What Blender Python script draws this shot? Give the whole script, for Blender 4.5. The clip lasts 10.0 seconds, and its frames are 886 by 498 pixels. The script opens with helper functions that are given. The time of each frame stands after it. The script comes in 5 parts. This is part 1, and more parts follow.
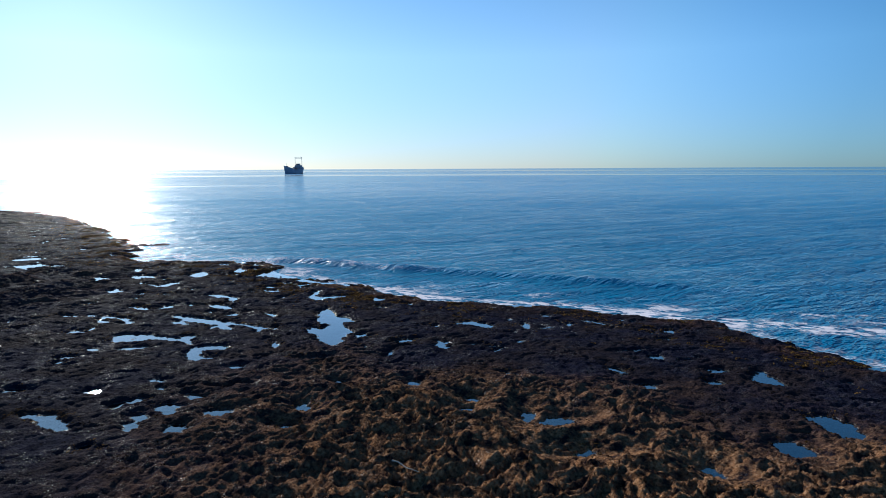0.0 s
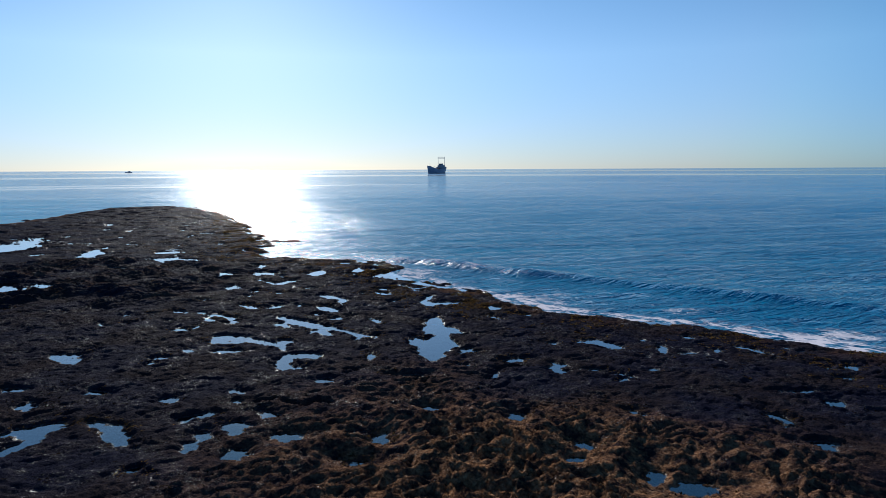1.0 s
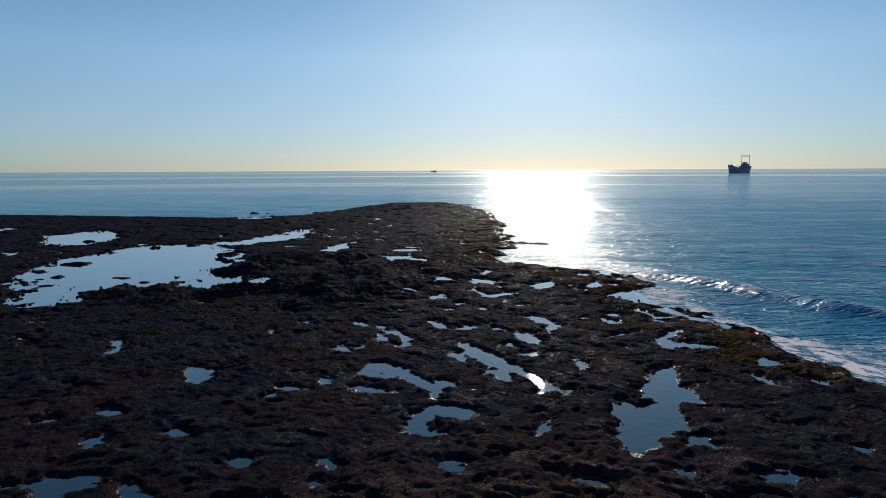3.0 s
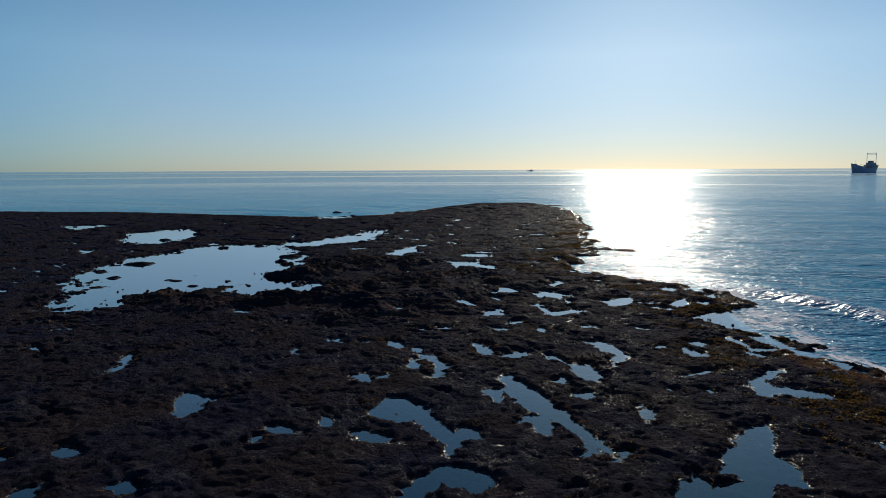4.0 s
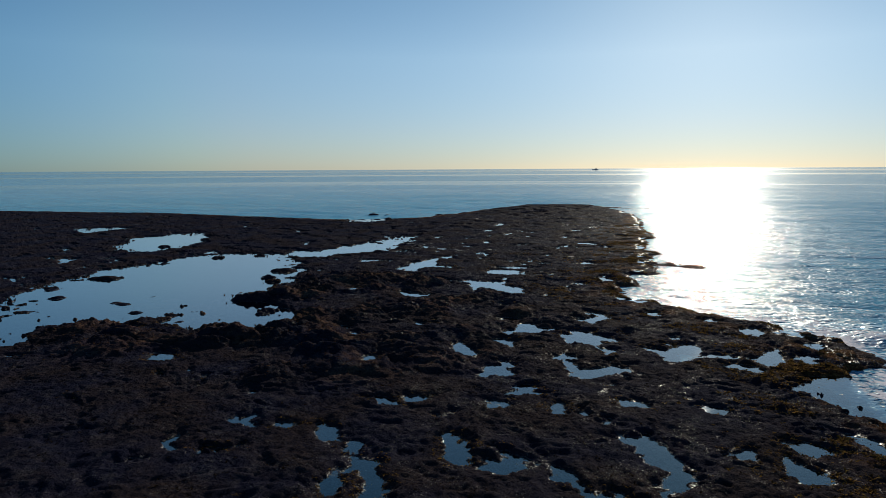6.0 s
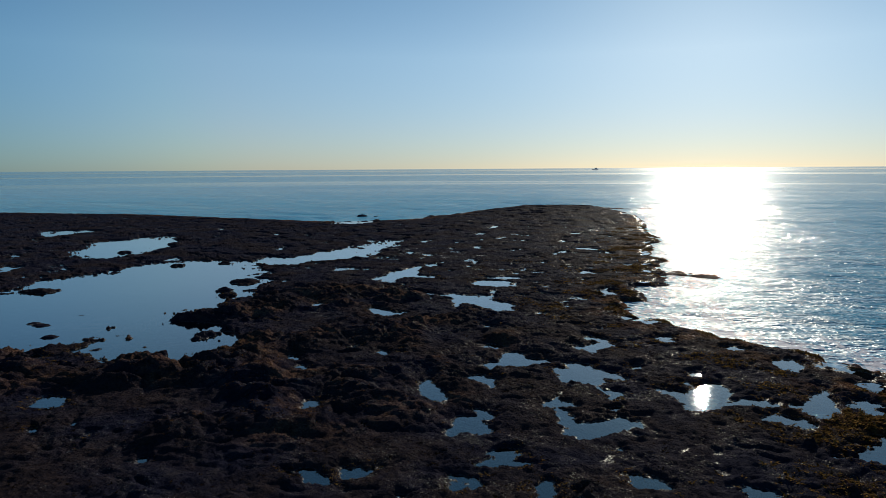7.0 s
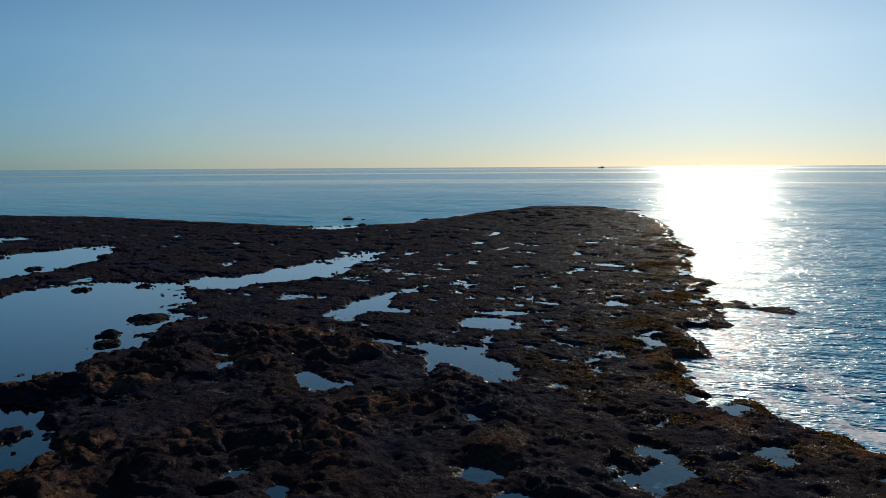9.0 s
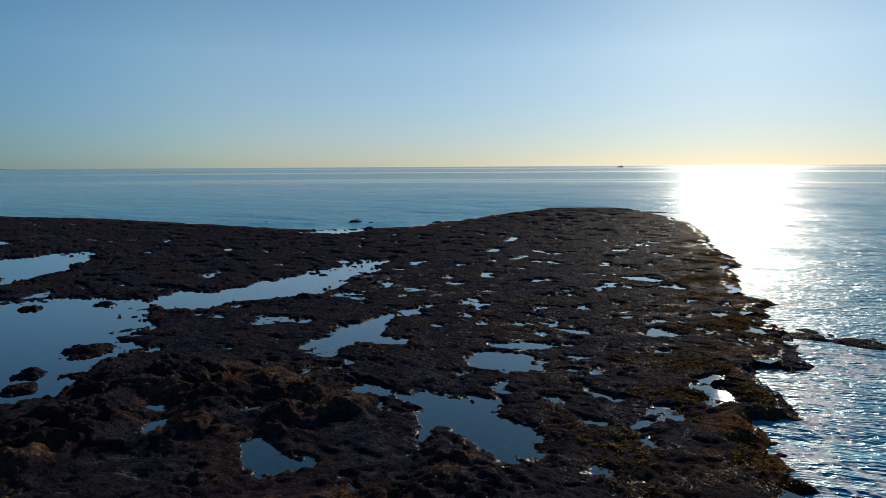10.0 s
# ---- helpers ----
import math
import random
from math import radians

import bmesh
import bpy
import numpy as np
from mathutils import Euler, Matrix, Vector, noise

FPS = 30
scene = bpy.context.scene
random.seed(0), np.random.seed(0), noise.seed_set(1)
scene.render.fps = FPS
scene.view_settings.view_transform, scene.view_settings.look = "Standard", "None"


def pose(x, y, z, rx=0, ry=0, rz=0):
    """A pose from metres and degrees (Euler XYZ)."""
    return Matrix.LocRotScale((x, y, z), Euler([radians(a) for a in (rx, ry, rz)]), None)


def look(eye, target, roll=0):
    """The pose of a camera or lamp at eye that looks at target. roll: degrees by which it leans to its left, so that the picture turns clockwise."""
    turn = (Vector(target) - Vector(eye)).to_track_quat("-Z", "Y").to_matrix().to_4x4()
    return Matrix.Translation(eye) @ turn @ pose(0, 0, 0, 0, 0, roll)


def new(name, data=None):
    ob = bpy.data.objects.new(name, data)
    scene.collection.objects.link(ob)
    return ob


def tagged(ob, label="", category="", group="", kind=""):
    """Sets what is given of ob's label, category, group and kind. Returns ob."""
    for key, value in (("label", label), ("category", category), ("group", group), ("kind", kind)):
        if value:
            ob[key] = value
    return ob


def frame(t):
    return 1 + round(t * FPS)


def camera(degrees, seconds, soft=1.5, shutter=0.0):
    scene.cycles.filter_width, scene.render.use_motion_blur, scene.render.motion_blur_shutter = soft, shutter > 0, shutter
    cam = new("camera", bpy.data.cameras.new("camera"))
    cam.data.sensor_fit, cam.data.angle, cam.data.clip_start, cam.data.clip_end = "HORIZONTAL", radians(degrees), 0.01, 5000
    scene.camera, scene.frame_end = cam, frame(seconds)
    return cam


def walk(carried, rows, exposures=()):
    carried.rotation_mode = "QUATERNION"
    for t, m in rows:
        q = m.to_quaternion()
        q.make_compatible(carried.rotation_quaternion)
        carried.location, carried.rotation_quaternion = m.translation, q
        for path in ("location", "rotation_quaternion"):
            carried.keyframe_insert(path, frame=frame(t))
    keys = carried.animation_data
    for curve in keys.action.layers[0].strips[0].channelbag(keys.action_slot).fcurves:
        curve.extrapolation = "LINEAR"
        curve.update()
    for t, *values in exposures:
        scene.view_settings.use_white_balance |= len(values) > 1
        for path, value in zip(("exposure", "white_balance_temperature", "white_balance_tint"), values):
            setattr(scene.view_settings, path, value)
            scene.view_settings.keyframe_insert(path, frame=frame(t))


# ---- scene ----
cam = camera(67.46, 10.0, 0.35)
# seconds, x, y, z, and the turn about x, y and z in degrees
ROWS = [
    (0.0, 0.000, -0.000, 5.000, 83.047, 0.276, -0.033),
    (0.5, 0.314, 1.200, 4.907, 83.076, 0.283, 6.027),
    (1.0, 0.543, 2.554, 4.822, 83.105, 0.290, 12.100),
    (1.5, 0.752, 3.952, 4.753, 83.133, 0.284, 18.319),
    (2.0, 0.835, 5.456, 4.663, 83.161, 0.278, 24.583),
    (2.5, 0.712, 7.018, 4.565, 83.189, 0.272, 30.733),
    (3.0, 0.431, 8.565, 4.475, 83.201, 0.290, 36.655),
    (4.5, -0.843, 12.940, 4.457, 83.151, 0.265, 47.489),
    (5.0, -1.609, 14.359, 4.448, 83.140, 0.278, 49.296),
    (5.5, -2.446, 15.722, 4.439, 83.129, 0.290, 50.337),
    (7.0, -5.454, 19.746, 4.340, 83.081, 0.363, 50.358),
    (7.5, -6.608, 21.056, 4.299, 83.049, 0.357, 50.358),
    (8.0, -7.863, 22.336, 4.263, 83.016, 0.352, 50.293),
    (8.5, -9.148, 23.658, 4.236, 82.982, 0.348, 50.370),
    (9.0, -10.395, 24.888, 4.236, 82.949, 0.345, 50.825),
    (9.5, -11.695, 26.161, 4.228, 82.919, 0.335, 51.517),
    (10.0, -13.004, 27.407, 4.229, 82.889, 0.326, 52.329),
]
walk(cam, [(t, pose(x, y, z, rx, ry, rz)) for t, x, y, z, rx, ry, rz in ROWS],
     [(0.0, 0.52, 5650, 5), (1.0, 0.26, 5750, 8), (2.0, 0.05, 5850, 7), (3.0, -0.03, 6450, 5), (10.0, 0.0, 6800, 4)])

# ---- light ----
SUN_AZ, SUN_EL = 28.5, 17.7          # degrees from +y towards -x, and above the horizon
SUN_WAY = Vector((-math.sin(radians(SUN_AZ)) * math.cos(radians(SUN_EL)),
                  math.cos(radians(SUN_AZ)) * math.cos(radians(SUN_EL)),
                  math.sin(radians(SUN_EL))))
world = bpy.data.worlds.new("world")
scene.world = world
world.use_nodes = True
wn, wl = world.node_tree.nodes, world.node_tree.links
sky = wn.new("ShaderNodeTexSky")
sky.sky_type, sky.sun_disc = "NISHITA", False
sky.sun_elevation, sky.sun_rotation = radians(SUN_EL), radians(-SUN_AZ)
sky.altitude, sky.air_density, sky.dust_density, sky.ozone_density = 0, 0.80, 0.10, 2.6
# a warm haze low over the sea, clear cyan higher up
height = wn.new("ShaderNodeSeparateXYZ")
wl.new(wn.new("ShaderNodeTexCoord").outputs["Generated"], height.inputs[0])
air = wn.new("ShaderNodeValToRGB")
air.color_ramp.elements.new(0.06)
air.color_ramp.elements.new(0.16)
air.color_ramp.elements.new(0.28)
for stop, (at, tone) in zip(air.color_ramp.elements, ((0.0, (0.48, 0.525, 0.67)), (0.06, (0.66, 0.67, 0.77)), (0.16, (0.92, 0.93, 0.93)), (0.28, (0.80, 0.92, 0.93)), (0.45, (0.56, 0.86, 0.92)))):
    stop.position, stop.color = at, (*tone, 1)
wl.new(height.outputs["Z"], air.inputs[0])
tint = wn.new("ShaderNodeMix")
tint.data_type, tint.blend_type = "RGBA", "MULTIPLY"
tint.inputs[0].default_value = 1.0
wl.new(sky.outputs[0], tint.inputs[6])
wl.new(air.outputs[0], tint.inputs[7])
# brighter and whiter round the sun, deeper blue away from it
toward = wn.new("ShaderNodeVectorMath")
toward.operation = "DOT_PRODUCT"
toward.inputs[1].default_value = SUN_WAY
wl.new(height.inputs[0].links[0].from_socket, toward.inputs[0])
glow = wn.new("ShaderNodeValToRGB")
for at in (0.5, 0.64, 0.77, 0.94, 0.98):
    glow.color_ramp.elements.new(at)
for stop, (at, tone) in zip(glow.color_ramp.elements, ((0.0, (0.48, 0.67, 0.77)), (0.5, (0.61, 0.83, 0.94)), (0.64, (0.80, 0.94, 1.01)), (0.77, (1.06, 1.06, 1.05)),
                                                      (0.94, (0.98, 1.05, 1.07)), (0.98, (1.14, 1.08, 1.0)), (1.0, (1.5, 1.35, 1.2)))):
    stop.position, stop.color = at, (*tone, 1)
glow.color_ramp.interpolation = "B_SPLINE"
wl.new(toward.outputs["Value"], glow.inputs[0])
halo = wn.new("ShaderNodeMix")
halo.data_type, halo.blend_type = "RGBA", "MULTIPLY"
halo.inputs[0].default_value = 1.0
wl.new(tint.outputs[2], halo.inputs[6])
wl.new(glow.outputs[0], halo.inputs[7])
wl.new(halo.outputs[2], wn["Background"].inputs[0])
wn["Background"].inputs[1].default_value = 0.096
sun = new("sun", bpy.data.lights.new("sun", "SUN"))
sun.data.energy, sun.data.angle, sun.data.color = 4.5, radians(0.53), (1.0, 0.92, 0.80)
sun.matrix_world = look(SUN_WAY * 200, (0, 0, 0))


# ---- materials ----
def material(name):
    m = bpy.data.materials.new(name)
    m.use_nodes = True
    return m, m.node_tree.nodes, m.node_tree.links, m.node_tree.nodes["Principled BSDF"]


def noise_node(n, l, scale, detail=6.0, rough=0.55, vec=None, stretch=None):
    t = n.new("ShaderNodeTexNoise")
    t.inputs["Scale"].default_value, t.inputs["Detail"].default_value, t.inputs["Roughness"].default_value = scale, detail, rough
    if vec is None:
        vec = n.new("ShaderNodeTexCoord").outputs["Object"]
    if stretch:
        mp = n.new("ShaderNodeMapping")
        mp.vector_type = "TEXTURE"
        mp.inputs["Rotation"].default_value = (0, 0, radians(stretch[0]))
        mp.inputs["Scale"].default_value = stretch[1]
        l.new(vec, mp.inputs[0])
        vec = mp.outputs[0]
    l.new(vec, t.inputs["Vector"])
    return t.outputs["Fac"]


def ramp(n, l, fac, stops):
    r = n.new("ShaderNodeValToRGB")
    e = r.color_ramp.elements
    while len(e) < len(stops):
        e.new(0.5)
    for k, (p, c) in enumerate(stops):
        e[k].position, e[k].color = p, (*c, 1)
    l.new(fac, r.inputs[0])
    return r.outputs[0]


def mix(n, l, fac, a, b, kind="MIX"):
    x = n.new("ShaderNodeMix")
    x.data_type, x.blend_type = "RGBA", kind
    for k, v in ((0, fac), (6, a), (7, b)):
        if isinstance(v, (int, float)):
            x.inputs[k].default_value = v
        elif isinstance(v, tuple):
            x.inputs[k].default_value = (*v, 1)
        else:
            l.new(v, x.inputs[k])
    return x.outputs[2]


def bump(n, l, height, strength, distance, below=None):
    b = n.new("ShaderNodeBump")
    b.inputs["Distance"].default_value = distance
    if isinstance(strength, float):
        b.inputs["Strength"].default_value = strength
    else:
        l.new(strength, b.inputs["Strength"])
    l.new(height, b.inputs["Height"])
    if below is not None:
        l.new(below, b.inputs["Normal"])
    return b.outputs[0]


def attribute(n, name):
    a = n.new("ShaderNodeAttribute")
    a.attribute_name = name
    return a.outputs["Fac"]


def rock_material():
    m, n, l, b = material("weed_covered_reef_rock")
    big = noise_node(n, l, 0.5, 5)
    mid = noise_node(n, l, 3.5, 8, 0.65)
    fine = noise_node(n, l, 17.0, 9, 0.72)
    grit = noise_node(n, l, 70.0, 4, 0.7)
    # bluish veil of lens glare is put into the wet and weed colours
    wet = ramp(n, l, mid, [(0.3, (0.007, 0.0085, 0.018)), (0.5, (0.016, 0.016, 0.031)), (0.72, (0.050, 0.045, 0.052))])
    weed = ramp(n, l, fine, [(0.35, (0.011, 0.011, 0.020)), (0.65, (0.046, 0.032, 0.029))])
    wet = mix(n, l, ramp(n, l, big, [(0.42, (0, 0, 0)), (0.6, (1, 1, 1))]), wet, weed)
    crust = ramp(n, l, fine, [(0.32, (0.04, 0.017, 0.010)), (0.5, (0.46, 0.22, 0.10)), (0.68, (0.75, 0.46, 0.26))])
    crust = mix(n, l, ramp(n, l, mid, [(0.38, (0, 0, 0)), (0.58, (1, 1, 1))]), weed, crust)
    mat = ramp(n, l, fine, [(0.3, (0.03, 0.012, 0.008)), (0.5, (0.11, 0.045, 0.022)), (0.7, (0.31, 0.17, 0.06))])
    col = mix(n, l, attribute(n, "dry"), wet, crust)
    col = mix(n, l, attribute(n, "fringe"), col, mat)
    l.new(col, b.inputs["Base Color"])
    film = ramp(n, l, noise_node(n, l, 40.0, 3, 0.6), [(0.62, (0, 0, 0)), (0.68, (1, 1, 1))])
    film = mix(n, l, 1.0, film, ramp(n, l, noise_node(n, l, 1.3, 4, 0.6), [(0.5, (0, 0, 0)), (0.62, (1, 1, 1))]), "MULTIPLY")
    # rock that the pools lap stays wet and shiny
    level = n.new("ShaderNodeSeparateXYZ")
    l.new(n.new("ShaderNodeNewGeometry").outputs["Position"], level.inputs[0])
    damp = n.new("ShaderNodeMapRange")
    damp.inputs["From Min"].default_value, damp.inputs["From Max"].default_value = -0.03, 0.03
    l.new(level.outputs["Z"], damp.inputs["Value"])
    lapped = ramp(n, l, damp.outputs[0], [(0.35, (0, 0, 0)), (0.48, (1, 1, 1)), (0.58, (1, 1, 1)), (0.80, (0, 0, 0))])
    glint = ramp(n, l, noise_node(n, l, 26.0, 4, 0.65), [(0.48, (0, 0, 0)), (0.56, (1, 1, 1))])
    film = mix(n, l, 1.0, film, mix(n, l, 1.0, glint, lapped, "MULTIPLY"), "LIGHTEN")
    l.new(mix(n, l, film, (0.7, 0.7, 0.7), (0.16, 0.16, 0.16)), b.inputs["Roughness"])
    sheen = mix(n, l, attribute(n, "dry"), (0.0012, 0.0012, 0.0012), (0.0, 0.0, 0.0))
    l.new(mix(n, l, film, sheen, (0.8, 0.8, 0.8)), b.inputs["Specular IOR Level"])
    pits = n.new("ShaderNodeTexVoronoi")
    pits.inputs["Scale"].default_value = 9.0
    crook = n.new("ShaderNodeVectorMath")
    crook.operation = "MULTIPLY_ADD"
    shake = n.new("ShaderNodeTexNoise")
    shake.inputs["Scale"].default_value = 6.0
    crook.inputs[1].default_value = (0.25, 0.25, 0.25)
    place = n.new("ShaderNodeTexCoord").outputs["Object"]
    l.new(place, shake.inputs["Vector"])
    l.new(shake.outputs["Color"], crook.inputs[0])
    l.new(place, crook.inputs[2])
    l.new(crook.outputs[0], pits.inputs["Vector"])
    # the dry shelf and the weedy fringe are rougher than the slimy flat
    more = n.new("ShaderNodeMath")
    more.operation = "ADD"
    l.new(attribute(n, "dry"), more.inputs[0])
    l.new(attribute(n, "fringe"), more.inputs[1])
    rough = ramp(n, l, more.outputs[0], [(0.0, (0.8, 0.8, 0.8)), (0.8, (1, 1, 1))])
    low = bump(n, l, pits.outputs["Distance"], rough, 0.06, bump(n, l, mid, rough, 0.14))
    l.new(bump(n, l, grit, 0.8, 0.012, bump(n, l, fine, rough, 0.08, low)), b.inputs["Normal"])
    return m


def crested(n, l, fac):
    """Peaked crests along the middle of a noise's range."""
    a = n.new("ShaderNodeMath")
    a.operation = "SUBTRACT"
    a.inputs[1].default_value = 0.5
    l.new(fac, a.inputs[0])
    c = n.new("ShaderNodeMath")
    c.operation = "ABSOLUTE"
    l.new(a.outputs[0], c.inputs[0])
    e = n.new("ShaderNodeMath")
    e.operation = "SUBTRACT"
    e.inputs[0].default_value = 1.0
    l.new(c.outputs[0], e.inputs[1])
    return e.outputs[0]


def sea_material():
    m, n, l, b = material("sea_water")
    vec = n.new("ShaderNodeNewGeometry").outputs["Position"]
    ripple = crested(n, l, noise_node(n, l, 5.5, 2, 0.55, vec, (30, (2.2, 1.0, 1))))
    chop = crested(n, l, noise_node(n, l, 1.9, 3, 0.5, vec, (38, (2.8, 1.0, 1))))
    roll = noise_node(n, l, 0.30, 3, 0.5, vec, (28, (3.0, 1.0, 1)))
    heave = noise_node(n, l, 0.07, 3, 0.55, vec, (24, (4.0, 1.0, 1)))
    slick = ramp(n, l, noise_node(n, l, 0.012, 3, 0.55, vec, (25, (10.0, 0.8, 1))), [(0.36, (0.5, 0.5, 0.5)), (0.46, (1, 1, 1))])
    patch = noise_node(n, l, 0.02, 3, 0.5, vec, (0, (1.0, 3.0, 1)))
    deep = ramp(n, l, patch, [(0.35, (0.0, 0.105, 0.24)), (0.65, (0.0, 0.15, 0.31))])
    # greener over the shallows west of the reef
    split = n.new("ShaderNodeSeparateXYZ")
    l.new(vec, split.inputs[0])
    west = n.new("ShaderNodeMapRange")
    west.inputs["From Min"].default_value, west.inputs["From Max"].default_value = 20.0, -40.0
    l.new(split.outputs["X"], west.inputs["Value"])
    shoal = ramp(n, l, patch, [(0.35, (0.0, 0.225, 0.37)), (0.65, (0.0, 0.28, 0.45))])
    deep = mix(n, l, west.outputs[0], deep, shoal)
    # paler offshore (reflected sky put into the colour), with long smooth streaks far out
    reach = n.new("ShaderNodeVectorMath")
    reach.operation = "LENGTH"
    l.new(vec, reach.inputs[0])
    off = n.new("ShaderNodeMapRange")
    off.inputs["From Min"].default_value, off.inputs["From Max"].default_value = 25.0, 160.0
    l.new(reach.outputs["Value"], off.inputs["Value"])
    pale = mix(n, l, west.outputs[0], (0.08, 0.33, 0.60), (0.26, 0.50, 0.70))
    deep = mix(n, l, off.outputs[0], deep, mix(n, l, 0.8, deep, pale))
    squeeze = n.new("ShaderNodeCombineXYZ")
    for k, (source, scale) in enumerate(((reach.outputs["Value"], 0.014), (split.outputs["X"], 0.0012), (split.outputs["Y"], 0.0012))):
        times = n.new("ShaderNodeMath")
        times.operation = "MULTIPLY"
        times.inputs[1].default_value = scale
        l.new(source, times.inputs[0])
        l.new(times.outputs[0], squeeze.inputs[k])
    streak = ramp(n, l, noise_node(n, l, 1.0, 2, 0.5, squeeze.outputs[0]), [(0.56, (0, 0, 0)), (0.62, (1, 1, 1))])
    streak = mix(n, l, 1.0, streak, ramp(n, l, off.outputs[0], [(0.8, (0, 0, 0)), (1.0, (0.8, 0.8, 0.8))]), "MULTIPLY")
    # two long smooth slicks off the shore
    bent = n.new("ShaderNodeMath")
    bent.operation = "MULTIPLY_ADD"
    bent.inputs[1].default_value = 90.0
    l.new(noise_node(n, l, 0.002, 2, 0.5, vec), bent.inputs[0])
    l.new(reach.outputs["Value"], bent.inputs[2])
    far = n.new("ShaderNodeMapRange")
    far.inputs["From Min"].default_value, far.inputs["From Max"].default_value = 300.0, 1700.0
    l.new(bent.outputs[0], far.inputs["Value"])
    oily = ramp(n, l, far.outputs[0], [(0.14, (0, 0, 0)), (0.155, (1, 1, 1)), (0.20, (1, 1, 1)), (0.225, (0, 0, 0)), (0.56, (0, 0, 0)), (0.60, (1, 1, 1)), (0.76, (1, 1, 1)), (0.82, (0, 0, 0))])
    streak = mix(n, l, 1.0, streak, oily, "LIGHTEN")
    # the bright low sky that slicks mirror is also put into their colour
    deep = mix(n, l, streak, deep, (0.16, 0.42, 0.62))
    cells = n.new("ShaderNodeTexVoronoi")
    cells.feature = "DISTANCE_TO_EDGE"
    cells.inputs["Scale"].default_value = 3.0
    warp = n.new("ShaderNodeVectorMath")
    warp.operation = "ADD"
    wob = n.new("ShaderNodeTexNoise")
    wob.inputs["Scale"].default_value, wob.inputs["Detail"].default_value = 1.6, 4
    l.new(vec, wob.inputs["Vector"])
    l.new(vec, warp.inputs[0])
    l.new(wob.outputs["Color"], warp.inputs[1])
    l.new(warp.outputs[0], cells.inputs["Vector"])
    lace = ramp(n, l, cells.outputs["Distance"], [(0.03, (1, 1, 1)), (0.13, (0, 0, 0))])
    froth = ramp(n, l, noise_node(n, l, 3.2, 7, 0.68, vec, (-25, (1.8, 1.0, 1))), [(0.46, (0, 0, 0)), (0.53, (1, 1, 1))])
    cover = attribute(n, "foam")
    web = mix(n, l, cover, lace, (1, 1, 1))
    foam = mix(n, l, 1.0, mix(n, l, 1.0, web, froth, "MULTIPLY"), ramp(n, l, cover, [(0.03, (0, 0, 0)), (0.4, (1, 1, 1))]), "MULTIPLY")
    # the waves are steepest where they run up on the reef
    steep = ramp(n, l, off.outputs[0], [(0.0, (1, 1, 1)), (0.5, (0.7, 0.7, 0.7)), (1.0, (0.55, 0.55, 0.55))])
    steep = mix(n, l, streak, steep, (0.06, 0.06, 0.06))
    slick = mix(n, l, 1.0, slick, steep, "MULTIPLY")
    rip = n.new("ShaderNodeBump")
    rip.inputs["Distance"].default_value = 0.16
    l.new(slick, rip.inputs["Strength"])
    l.new(ripple, rip.inputs["Height"])
    l.new(bump(n, l, chop, steep, 0.36, bump(n, l, crested(n, l, roll), steep, 0.55, bump(n, l, crested(n, l, heave), steep, 1.2))), rip.inputs["Normal"])
    n.remove(b)
    body = n.new("ShaderNodeBsdfDiffuse")
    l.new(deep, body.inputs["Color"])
    l.new(rip.outputs[0], body.inputs["Normal"])
    bubbles = n.new("ShaderNodeBsdfDiffuse")
    bubbles.inputs["Color"].default_value = (0.86, 0.78, 0.80, 1)
    under = n.new("ShaderNodeMixShader")
    l.new(foam, under.inputs[0])
    l.new(body.outputs[0], under.inputs[1])
    l.new(bubbles.outputs[0], under.inputs[2])
    # crisp wavelets, and the finest ripples that spread the light wide
    crisp = n.new("ShaderNodeBsdfGlossy")
    crisp.inputs["Roughness"].default_value = 0.06
    l.new(rip.outputs[0], crisp.inputs["Normal"])
    wide = n.new("ShaderNodeBsdfGlossy")
    wide.inputs["Roughness"].default_value = 0.38
    l.new(rip.outputs[0], wide.inputs["Normal"])
    shine = n.new("ShaderNodeMixShader")
    shine.inputs[0].default_value = 0.13
    l.new(crisp.outputs[0], shine.inputs[1])
    l.new(wide.outputs[0], shine.inputs[2])
    rim = n.new("ShaderNodeFresnel")
    rim.inputs["IOR"].default_value = 1.34
    l.new(rip.outputs[0], rim.inputs["Normal"])
    # short waves hide one another: at a flat angle the sea mirrors less than still water would
    facets = 0
    for scale, share, seed in ((1.1, 0.4, 31), (0.24, 0.35, 28), (0.05, 0.25, 24)):
        crest = n.new("ShaderNodeMath")
        crest.operation = "MULTIPLY_ADD"
        crest.inputs[1].default_value, crest.inputs[2].default_value = share, 0.0
        l.new(noise_node(n, l, scale, 2, 0.5, vec, (seed, (5.0, 1.0, 1))), crest.inputs[0])
        if facets:
            l.new(facets, crest.inputs[2])
        facets = crest.outputs[0]
    turned = ramp(n, l, facets, [(0.42, (0.45, 0.45, 0.45)), (0.5, (0.82, 0.82, 0.82)), (0.58, (1, 1, 1))])
    gloss = mix(n, l, 1.0, rim.outputs[0], mix(n, l, foam, mix(n, l, streak, turned, (0.98, 0.98, 0.98)), (0.03, 0.03, 0.03)), "MULTIPLY")
    both = n.new("ShaderNodeMixShader")
    l.new(gloss, both.inputs[0])
    l.new(under.outputs[0], both.inputs[1])
    l.new(shine.outputs[0], both.inputs[2])
    l.new(both.outputs[0], n["Material Output"].inputs["Surface"])
    return m


